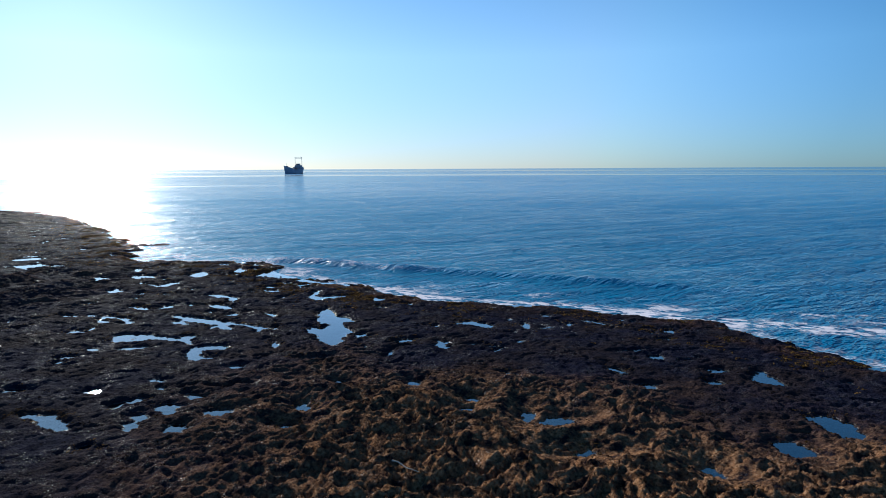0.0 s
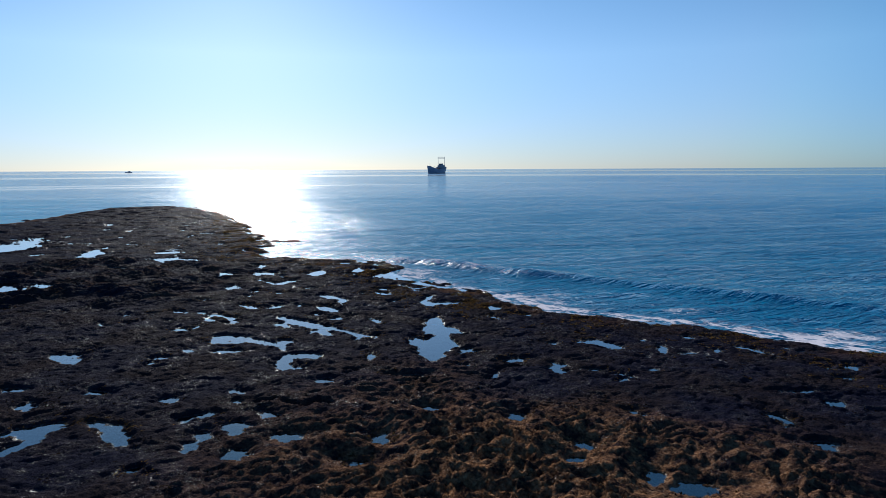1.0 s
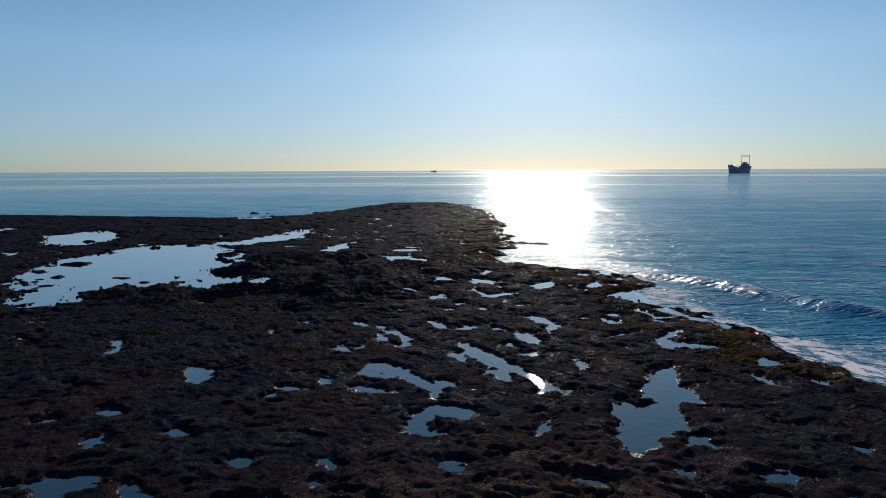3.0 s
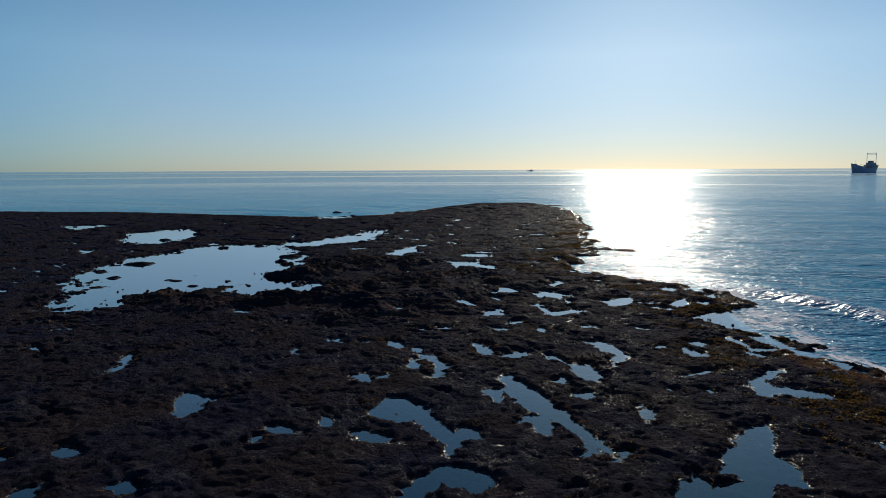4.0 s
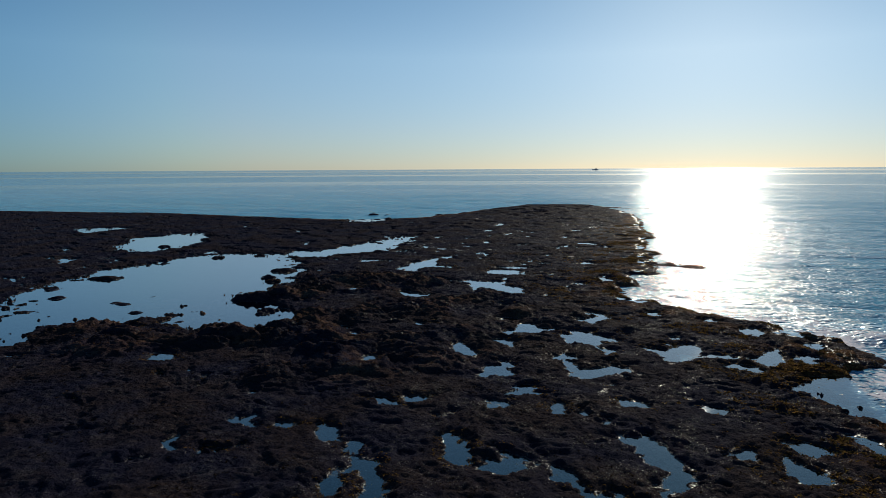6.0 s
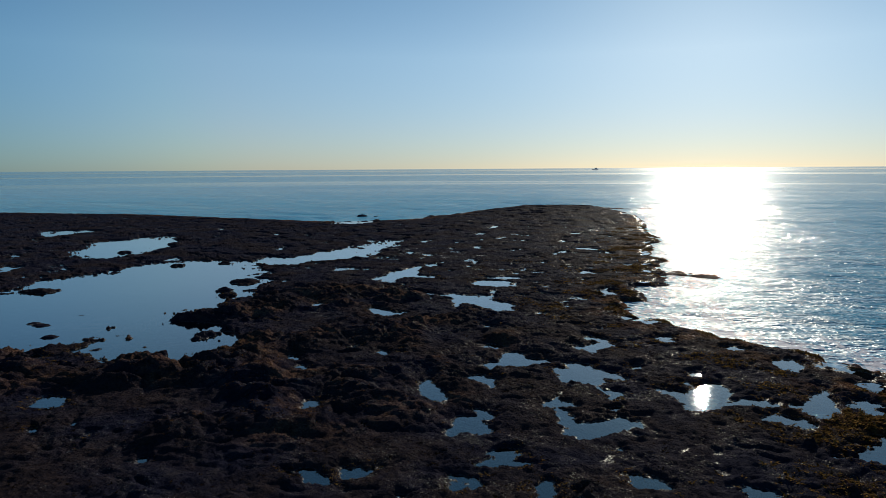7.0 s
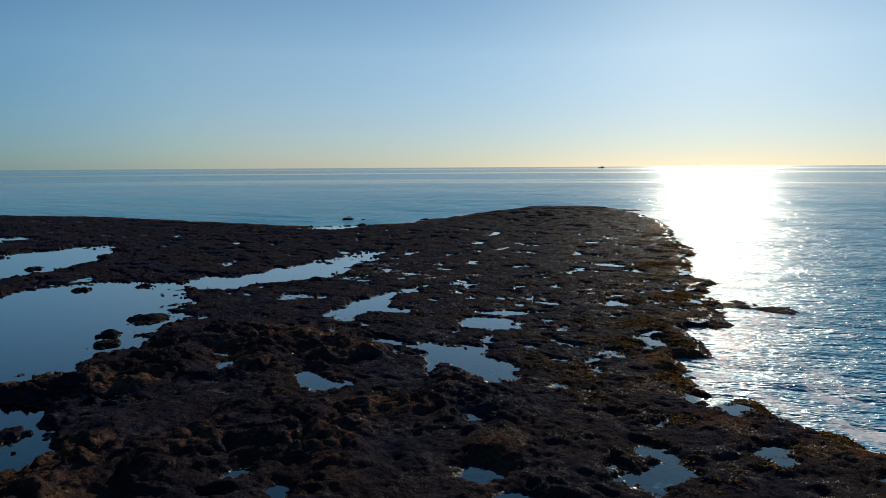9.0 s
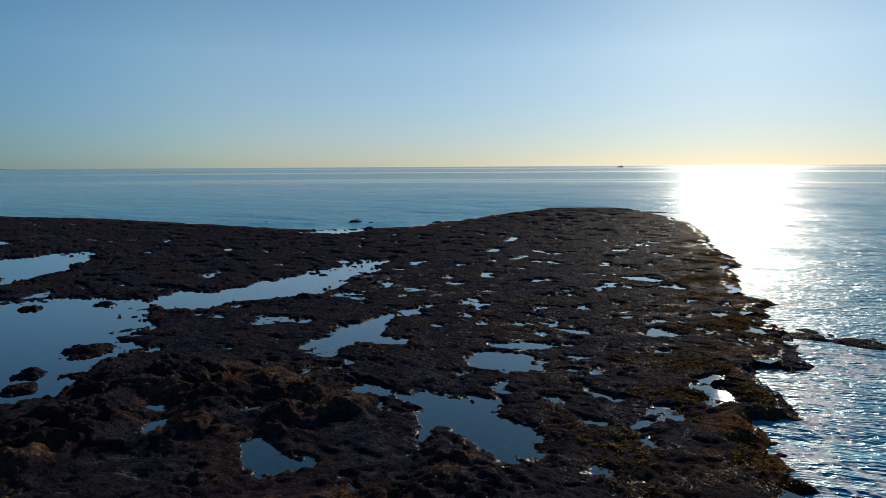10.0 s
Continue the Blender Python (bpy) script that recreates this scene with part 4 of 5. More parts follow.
def reef_height(x, y):
    base = inland(x, y)
    d = coast_distance(x, y, base) + 0.35 * fractal(x * 0.5, y * 0.5, 11, 4, 0.6) + 0.12 * fractal(x * 2.6, y * 2.6, 12, 3)
    wx, wy = x + 0.35 * fractal(x * 0.8, y * 0.8, 21, 3), y + 0.35 * fractal(x * 0.8, y * 0.8, 22, 3)
    crests = ridged(wx * 1.25, wy * 1.25, 31)
    crinkle = ridged(wx * 3.1, wy * 3.1, 36, 4, 0.6)
    lumps = knobs(wx * 0.75, wy * 0.75, 23)
    broad = fractal(x * 0.16, y * 0.16, 51, 3)
    near_ground = dry_shelf(x, y)
    mounds = raised(x, y)
    soft = cushions(wx * 0.95, wy * 0.95, 41)
    h = 0.062 + 0.03 * broad + (0.10 - 0.05 * near_ground) * (soft - 0.52) + 0.03 * (crests - 0.35) + 0.055 * (crinkle - 0.4) + 0.03 * (lumps - 0.3)
    h = h + near_ground * (0.15 * (crests - 0.2) + 0.08 * np.sqrt(lumps) + 0.20 * crinkle) + mounds * (0.03 + 0.16 * np.sqrt(lumps) + 0.24 * (soft - 0.42) + 0.05 * crinkle)
    h = h + (0.10 + 0.34 * cushions(x * 0.16, y * 0.16, 47, 3)) * smooth(-44, -49, x) * smooth(60, 68, y) * smooth(0, 2, d)
    h = h * (1 - 0.35 * smooth(-17, -25, x) * (1 - mounds))
    far_side = smooth(-34, -42, x)
    h = h + far_side * (0.035 + 0.13 * (cushions(wx * 0.33, wy * 0.33, 44, 3) - 0.5)) * smooth(0, 2, d)
    p, wide = hollow(x, y)
    blocks = smooth(0.90, 1.25, ridged(wx * 0.6, wy * 0.6, 63, 3, 0.5) + 0.3 * crinkle)
    h = h + 0.14 * blocks * np.exp(-((wide + 0.5) / 0.5) ** 2)
    stray = 0.30 * (fractal(x * 0.85, y * 0.85, 97, 4, 0.6) - 0.95 + 0.40 * smooth(-14, -24, x))
    p = np.maximum(p, np.where((d > 0.8) & (near_ground < 0.3) & (mounds < 0.3) & (stray > -0.06), stray, -9.0))
    islets = 0.55 * np.maximum(0, crests - 0.60) * smooth(1.6, 0.3, p) * smooth(0.15, 0.4, p)
    rim = np.where(p > 0, np.maximum(-0.012 - 0.7 * p, -0.3) + islets, -0.42 * p) + 0.075 * (crinkle - 0.46) * smooth(0.3, 0.05, p)
    rim = np.where(wide > -0.5, np.maximum(rim, -0.30 + (0.36 + 0.12 * crinkle) * blocks * smooth(1.5, 0.2, wide)), rim)
    slabs = smooth(0.22, 0.42, fractal(wx * 1.5, wy * 2.3, 66, 4, 0.6)) * smooth(1.5, 0.2, wide) * smooth(-0.3, 0.2, fractal(x * 0.25, y * 0.25, 67, 2))
    rim = np.where(wide > 0, np.minimum(np.maximum(rim, -0.26 + 0.32 * slabs), 0.045 + 0.03 * crinkle), rim)
    h = np.where(p > -0.6, np.minimum(h, rim), h)
    rocks = islet(x, y)
    h = np.where(rocks > 0, np.maximum(h, -0.05 + rocks * (1 + 0.6 * (crinkle - 0.4))), h)
    h = np.where(base < -0.4, np.minimum(h, -0.06 + 0.45 * h), h)
    edge = smooth(-1.3, 0.7, d)
    return h * edge + (SEA_LEVEL - 0.30) * (1 - edge) - 1.6 * smooth(-1, -14, d)


def lines(*spans):
    """Grid lines: each span is a start, an end, and the step at either end."""
    out = []
    for a, b, s0, s1 in spans:
        v = a
        while v < b - 1e-6:
            out.append(v)
            v += s0 + (s1 - s0) * (v - a) / (b - a)
    out.append(spans[-1][1])
    return np.array(out)


def sheet(name, xs, ys, height, keep=None, mat=None, values=None):
    """A sheet of quads over the grid lines xs and ys, with the heights given for each crossing."""
    nx, ny = len(xs), len(ys)
    gx, gy = np.meshgrid(xs, ys)
    co = np.stack([gx, gy, height], -1).reshape(-1, 3)
    i = np.arange(nx * ny).reshape(ny, nx)
    quads = np.stack([i[:-1, :-1], i[:-1, 1:], i[1:, 1:], i[1:, :-1]], -1).reshape(-1, 4)
    if keep is not None:
        quads = quads[keep.reshape(-1)]
        used = np.zeros(nx * ny, bool)
        used[quads] = True
        index = np.cumsum(used) - 1
        co, quads = co[used], index[quads]
    else:
        used = np.ones(nx * ny, bool)
    me = bpy.data.meshes.new(name)
    me.vertices.add(len(co))
    me.vertices.foreach_set("co", co.astype(np.float32).ravel())
    me.loops.add(quads.size)
    me.loops.foreach_set("vertex_index", quads.astype(np.int32).ravel())
    me.polygons.add(len(quads))
    me.polygons.foreach_set("loop_start", np.arange(0, quads.size, 4, dtype=np.int32))
    me.polygons.foreach_set("use_smooth", np.ones(len(quads), bool))
    for key, v in (values or {}).items():
        at = me.attributes.new(key, "FLOAT", "POINT")
        at.data.foreach_set("value", v.reshape(-1)[used].astype(np.float32))
    me.update(calc_edges=True)
    me.materials.append(mat)
    return new(name, me)


STEP = 0.048
xs = lines((-142, -100, 2.0, 0.6), (-100, -36, 0.5, 0.16), (-36, -27, 0.14, STEP), (-27, 10, STEP, STEP), (10, 22, STEP, 0.4), (22, 62, 0.6, 3))
ys = lines((-72, -12, 4, 0.8), (-12, 5, 0.5, 0.15), (5, 8, 0.15, STEP), (8, 9, STEP, STEP), (9, 42, STEP, STEP), (42, 94, STEP, 0.3))
gx, gy = np.meshgrid(xs, ys)
gd = inland(gx, gy)
gz = np.full(gx.shape, -2.0)
for j in range(0, len(ys), 60):
    cols = np.nonzero((gd[j:j + 60] > -5.5).any(0))[0]
    if len(cols):
        block = (slice(j, j + 60), slice(cols[0], cols[-1] + 1))
        gz[block] = reef_height(gx[block], gy[block])
gd = np.maximum(np.maximum(gd[:-1, :-1], gd[1:, 1:]), np.maximum(gd[:-1, 1:], gd[1:, :-1]))
reef = tagged(sheet("ground", xs, ys, gz, keep=gd > -4.5, mat=ROCK, values={"dry": np.maximum(dry_shelf(gx, gy), 0.24 * raised(gx, gy) * smooth(-0.2, 0.5, fractal(gx * 0.6, gy * 0.6, 99, 4))), "fringe": fringe(gx, gy)}),
              "flat weed-covered brown limestone reef, pitted and dark", "reef", kind="structure")


GROUND = (xs, ys, gz)


def ground_at(x, y):
    gx_, gy_, gz_ = GROUND
    i = np.clip(np.searchsorted(gx_, x) - 1, 0, len(gx_) - 2)
    j = np.clip(np.searchsorted(gy_, y) - 1, 0, len(gy_) - 2)
    u, v = (x - gx_[i]) / (gx_[i + 1] - gx_[i]), (y - gy_[j]) / (gy_[j + 1] - gy_[j])
    return (gz_[j, i] * (1 - u) + gz_[j, i + 1] * u) * (1 - v) + (gz_[j + 1, i] * (1 - u) + gz_[j + 1, i + 1] * u) * v


def weed_material(name, dark, light):
    m, n, l, b = material(name)
    info = n.new("ShaderNodeNewGeometry").outputs["Random Per Island"]
    col = ramp(n, l, info, [(0.1, dark), (0.9, light)])
    l.new(col, b.inputs["Base Color"])
    b.inputs["Roughness"].default_value = 0.7
    b.inputs["Specular IOR Level"].default_value = 0.0
    thin = n.new("ShaderNodeBsdfTranslucent")
    l.new(col, thin.inputs["Color"])
    both = n.new("ShaderNodeMixShader")
    both.inputs[0].default_value = 0.5
    l.new(b.outputs[0], both.inputs[1])
    l.new(thin.outputs[0], both.inputs[2])
    l.new(both.outputs[0], n["Material Output"].inputs["Surface"])
    return m


def tufts(name, x, y, size, mat, label, seed, blades=7):
    """Short bent blades in clumps at the places x, y."""
    r = np.random.RandomState(seed)
    n = len(x) * blades
    cx, cy, s = np.repeat(x, blades), np.repeat(y, blades), np.repeat(size, blades) * r.uniform(0.6, 1.3, n)
    cx, cy = cx + r.normal(0, 0.4, n) * s, cy + r.normal(0, 0.4, n) * s
    z = ground_at(cx, cy) - 0.008
    a, lean = r.uniform(0, 2 * math.pi, n), r.uniform(0.25, 1.1, n)
    w = s * r.uniform(0.10, 0.2, n)
    dx, dy = np.cos(a), np.sin(a)
    co = np.zeros((n, 5, 3))
    for k, (side, up, out) in enumerate(((-1, 0, 0), (1, 0, 0), (1, 0.35, 0.5), (-1, 0.35, 0.5), (0, 0.40, 1.5))):
        co[:, k, 0] = cx - dy * w * side + dx * lean * s * out
        co[:, k, 1] = cy + dx * w * side + dy * lean * s * out
        co[:, k, 2] = z + s * up
    co = co.reshape(-1, 3)
    first = np.arange(n) * 5
    tri = np.stack([first, first + 1, first + 2, first, first + 2, first + 3, first + 3, first + 2, first + 4], -1).reshape(-1)
    me = bpy.data.meshes.new(name)
    me.vertices.add(len(co))
    me.vertices.foreach_set("co", co.astype(np.float32).ravel())
    me.loops.add(len(tri))
    me.loops.foreach_set("vertex_index", tri.astype(np.int32))
    me.polygons.add(len(tri) // 3)
    me.polygons.foreach_set("loop_start", np.arange(0, len(tri), 3, dtype=np.int32))
    me.update(calc_edges=True)
    me.materials.append(mat)
    return tagged(new(name, me), label, "seaweed", kind="stuff")


def scatter(count, x0, x1, y0, y1, seed, weight):
    r = np.random.RandomState(seed)
    x, y = r.uniform(x0, x1, count), r.uniform(y0, y1, count)
    keep = r.uniform(0, 1, count) < weight(x, y) * smooth(0.0, 0.05, ground_at(x, y) + 0.10)
    return x[keep], y[keep], r.uniform(0.5, 1.4, count)[keep]


GOLD_WEED = weed_material("golden_brown_seaweed", (0.03, 0.017, 0.007), (0.27, 0.155, 0.05))
DARK_WEED = weed_material("dark_brown_seaweed", (0.005, 0.004, 0.003), (0.03, 0.018, 0.008))


def by_the_sea(x, y):
    d = inland(x, y)
    return np.exp(-((d - 0.6) / 1.8) ** 2) * smooth(0.0, 0.5, fractal(x * 0.7, y * 0.7, 91, 4)) * smooth(72, 60, y) * (0.3 + 0.7 * smooth(3, -6, x))


def over_the_flat(x, y):
    return smooth(0.0, 1.5, inland(x, y)) * smooth(-0.2, 0.5, fractal(x * 0.6, y * 0.6, 92, 4)) * 0.8


wx, wy, ws = scatter(600000, -34, 12, 14, 64, 5, by_the_sea)
tufts("seaweed", wx, wy, 0.06 * ws, GOLD_WEED, "golden brown seaweed fringe on the wet reef edge", 6)


def pool_rims(count, seed):
    """Places on the damp rock within a hand's width of a pool's edge."""
    gx_, gy_, gz_ = GROUND
    wet = gz_ < -0.01
    near = wet.copy()
    for _ in range(3):
        near[1:] |= near[:-1].copy()
        near[:-1] |= near[1:].copy()
        near[:, 1:] |= near[:, :-1].copy()
        near[:, :-1] |= near[:, 1:].copy()
    j, i = np.nonzero(near & ~wet)
    x, y = gx_[i], gy_[j]
    rs = np.random.RandomState(seed)
    keep = (x > -28) & (x < 8) & (y > 11) & (y < 46) & (rs.uniform(0, 1, len(x)) < smooth(-0.1, 0.5, fractal(x * 0.5, y * 0.5, 96, 3)))
    x, y = x[keep], y[keep]
    keep = inland(x, y) > 0.5
    x, y = x[keep], y[keep]
    pick = rs.permutation(len(x))[:count]
    return x[pick] + rs.normal(0, 0.03, len(pick)), y[pick] + rs.normal(0, 0.03, len(pick)), rs.uniform(0.5, 1.4, len(pick))


wx, wy, ws = pool_rims(7000, 9)
tufts("seaweed", wx, wy, 0.035 * ws, GOLD_WEED, "reddish gold seaweed round the rims of the pools", 10)
wx, wy, ws = scatter(60000, -36, 10, 9, 46, 7, over_the_flat)
tufts("seaweed", wx, wy, 0.04 * ws, DARK_WEED, "short dark brown seaweed over the flat reef", 8, 5)



def on_the_mounds(x, y):
    """Thick on the tops of the mounds beside the wide pool, thin over the tops of the flat."""
    top = smooth(0.07, 0.2, ground_at(x, y))
    return top * np.clip(raised(x, y) + 0.06 * smooth(0.1, 0.6, fractal(x * 0.5, y * 0.5, 98, 3)), 0, 1) * smooth(0.0, 1.0, inland(x, y)) * (1 - dry_shelf(x, y))


TURF = weed_material("brown_algal_turf", (0.012, 0.007, 0.004), (0.17, 0.085, 0.035))
wx, wy, ws = scatter(90000, -34, 4, 12, 46, 11, on_the_mounds)
tufts("seaweed", wx, wy, 0.035 * ws, TURF, "short brown algal turf on the tops of the reef", 12, 6)

# ---- pools: one sheet of still water for each hollow that dips below the level ----
def pool_waters():
    cell = 0.11
    px, py = np.arange(-100, 16, cell), np.arange(4, 84, cell)
    mx, my = np.meshgrid(px, py)
    wet = ground_at(mx, my) < 0.0
    wet[wet] = coast_distance(mx[wet], my[wet]) > 0.5
    label = np.zeros(wet.shape, np.int32)
    found = []
    ny, nx = wet.shape
    for j0, i0 in zip(*np.nonzero(wet)):
        if label[j0, i0]:
            continue
        k = len(found) + 1
        stack, cells = [(j0, i0)], []
        label[j0, i0] = k
        while stack:
            j, i = stack.pop()
            cells.append((j, i))
            for b, a in ((j + 1, i), (j - 1, i), (j, i + 1), (j, i - 1)):
                if 0 <= b < ny and 0 <= a < nx and wet[b, a] and not label[b, a]:
                    label[b, a] = k
                    stack.append((b, a))
        found.append(cells)
    found.sort(key=len, reverse=True)
    return px, py, found, cell


px, py, found, cell = pool_waters()
taken = set()


def water_patch(cells, bm):
    grown = {(j + b, i + a) for j, i in cells for b in (-2, -1, 0, 1, 2) for a in (-2, -1, 0, 1, 2)} - taken
    taken.update(grown)
    corner = {}
    for j, i in sorted(grown):
        q = []
        for b, a in ((0, 0), (0, 1), (1, 1), (1, 0)):
            key = (j + b, i + a)
            if key not in corner:
                corner[key] = bm.verts.new((px[0] + cell * (key[1] - 0.5), py[0] + cell * (key[0] - 0.5), 0.0))
            q.append(corner[key])
        bm.faces.new(q)


def water_object(name, bm):
    bmesh.ops.dissolve_limit(bm, angle_limit=0.01, verts=bm.verts, edges=bm.edges)
    me = bpy.data.meshes.new(name)
    bm.to_mesh(me)
    bm.free()
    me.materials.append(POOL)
    return new(name, me)


for k, cells in enumerate(found[:280]):
    bm = bmesh.new()
    water_patch(cells, bm)
    size = "wide calm lagoon pool reflecting the sky in the reef" if k == 0 else "still shallow seawater pool in the dark reef" if len(cells) > 60 else "small puddle of seawater in the dark reef"
    tagged(water_object("tide_pool", bm), size, "tide pool", "pools of the reef")
bm = bmesh.new()
for cells in found[280:]:
    water_patch(cells, bm)
tagged(water_object("puddles", bm), "tiny puddles of seawater scattered over the reef", "puddles", kind="stuff")

# ---- the sea ----
xs = lines((-5000, -600, 900, 120), (-600, -70, 100, 1.2), (-70, -30, 1.0, 0.22), (-30, 30, 0.22, 0.22), (30, 600, 0.25, 100), (600, 5000, 120, 900))
ys = lines((-5000, -200, 1200, 100), (-200, 8, 60, 0.3), (8, 60, 0.22, 0.22), (60, 110, 0.22, 1.2), (110, 900, 1.2, 120), (900, 5000, 150, 900))
gx, gy = np.meshgrid(xs, ys)
d = inland(gx, gy)
calm = smooth(260, 60, np.hypot(gx, gy - 30))
swell = 0.05 * fractal(gx * 0.12 + gy * 0.05, gy * 0.30 - gx * 0.10, 81, 4, 0.55) + 0.02 * fractal(gx * 0.8, gy * 0.9, 82, 2)
# one low swell about to break: a steep face to the shore, a long back
ahead = (gy - 32.7 + 0.45 * gx) / 1.1 + 0.35 * fractal(gx * 0.25, gy * 0.25, 83, 3)
crest = np.where(ahead < 0, np.exp(-(ahead / 0.45) ** 2), np.exp(-(ahead / 1.4) ** 2)) * smooth(-13, -9, gx) * smooth(14, 4, gx)
swell = swell + 0.31 * crest * (0.75 + 0.4 * fractal(gx * 0.3, gy * 0.3, 84, 2))
# two low waves that run in on the far side of the reef
beyond = smooth(-46, -54, gx) * (0.6 + 0.6 * fractal(gx * 0.12, gy * 0.12, 78, 3))
off_reef = -d + 0.8 * fractal(gx * 0.15, gy * 0.15, 79, 3)
swell = swell + beyond * (0.15 * np.exp(-((off_reef - 4.5) / 0.8) ** 2) + 0.11 * np.exp(-((off_reef - 10) / 1.2) ** 2))
gz = SEA_LEVEL + calm * swell * smooth(0.5, -3, d)
right = smooth(-24, -14, gx + 0.2 * (gy - 40))
shore = -d + 0.4 * fractal(gx * 0.5, gy * 0.5, 86, 3)
line = 0.55 + 0.5 * fractal(gx * 0.22, gy * 0.22, 85, 3)
east = smooth(5.5, 8.5, gx)
foam = (2.4 * np.exp(-((shore - line) / 0.5) ** 2) * smooth(-0.9, 0.0, fractal(gx * 0.3, gy * 0.3, 90, 4)) * (1 - 0.85 * east) * (0.35 + 0.65 * smooth(-6, 1, gx))
        + 0.9 * np.exp(-((ahead + 0.1) / 0.3) ** 2) * smooth(1, -4, gx) * smooth(-14, -10, gx) * smooth(-0.3, 0.4, fractal(gx * 0.8, gy * 0.8, 89, 3))
        + 2.2 * east * np.exp(-((gy - 21.9 + 0.33 * (gx - 8) + 0.5 * fractal(gx * 0.5, gy * 0.5, 86, 3)) / 0.55) ** 2) * smooth(-0.6, 0.1, fractal(gx * 0.6, gy * 0.6, 94, 3))
        + 0.6 * east * np.exp(-((gy - 23.2 + 0.2 * (gx - 8)) / 0.9) ** 2) * smooth(0.0, 0.5, fractal(gx * 0.5, gy * 1.2, 88, 4))
        + 0.45 * np.exp(-((shore - 2.0) / 1.2) ** 2) * smooth(0.0, 0.7, fractal(gx * 0.35, gy * 0.35, 87, 4))) * (0.25 + 0.75 * right)
dq = np.minimum(np.minimum(d[:-1, :-1], d[1:, 1:]), np.minimum(d[:-1, 1:], d[1:, :-1]))
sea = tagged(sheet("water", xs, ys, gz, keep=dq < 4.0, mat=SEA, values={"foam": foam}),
             "blue rippled sea with foam along the reef edge", "sea", kind="structure")

# ---- the ship ----

# distance haze is mixed into the hull colour, which pales it blue-grey
DARK = plain("hazed_weathered_hull_paint", (0.32, 0.35, 0.46), 0.6, 0.0, 0.6, 0.5)
RUST = plain("rusty_steel", (0.22, 0.14, 0.13), 0.8, 0.0, 0.8, 0.5)
HOUSE = plain("stained_deckhouse_paint", (0.34, 0.36, 0.42), 0.6, 0.0, 0.7, 0.4)
GLASS = plain("dark_window_glass", (0.01, 0.012, 0.015), 0.1)


def part(name, bm, mat, parent, label=""):
    me = bpy.data.meshes.new(name)
    bmesh.ops.recalc_face_normals(bm, faces=bm.faces)
    bm.to_mesh(me)
    bm.free()
    me.materials.append(mat)
    ob = new(name, me)
    ob.parent = parent
    return tagged(ob, label)


def box(bm, cx, cy, z0, lx, ly, h, taper=1.0):
    """A block on z0, its top drawn in by taper."""
    v = [bm.verts.new((cx + sx * lx / 2 * k, cy + sy * ly / 2 * k, z)) for z, k in ((z0, 1.0), (z0 + h, taper))
         for sx, sy in ((-1, -1), (1, -1), (1, 1), (-1, 1))]
    for f in ((0, 1, 2, 3), (4, 5, 6, 7), (0, 1, 5, 4), (1, 2, 6, 5), (2, 3, 7, 6), (3, 0, 4, 7)):
        bm.faces.new([v[k] for k in f])
    return bm


def rod(bm, a, b, r, r2=None, sides=8):
    a, b = Vector(a), Vector(b)
    m = (b - a).to_track_quat("Z", "Y").to_matrix()
    rings = []
    for c, q in ((a, r), (b, r if r2 is None else r2)):
        rings.append([bm.verts.new(c + m @ Vector((q * math.cos(k * 2 * math.pi / sides), q * math.sin(k * 2 * math.pi / sides), 0))) for k in range(sides)])
    for k in range(sides):
        bm.faces.new((rings[0][k], rings[0][(k + 1) % sides], rings[1][(k + 1) % sides], rings[1][k]))
    bm.faces.new(rings[0][::-1])
    bm.faces.new(rings[1])
    return bm


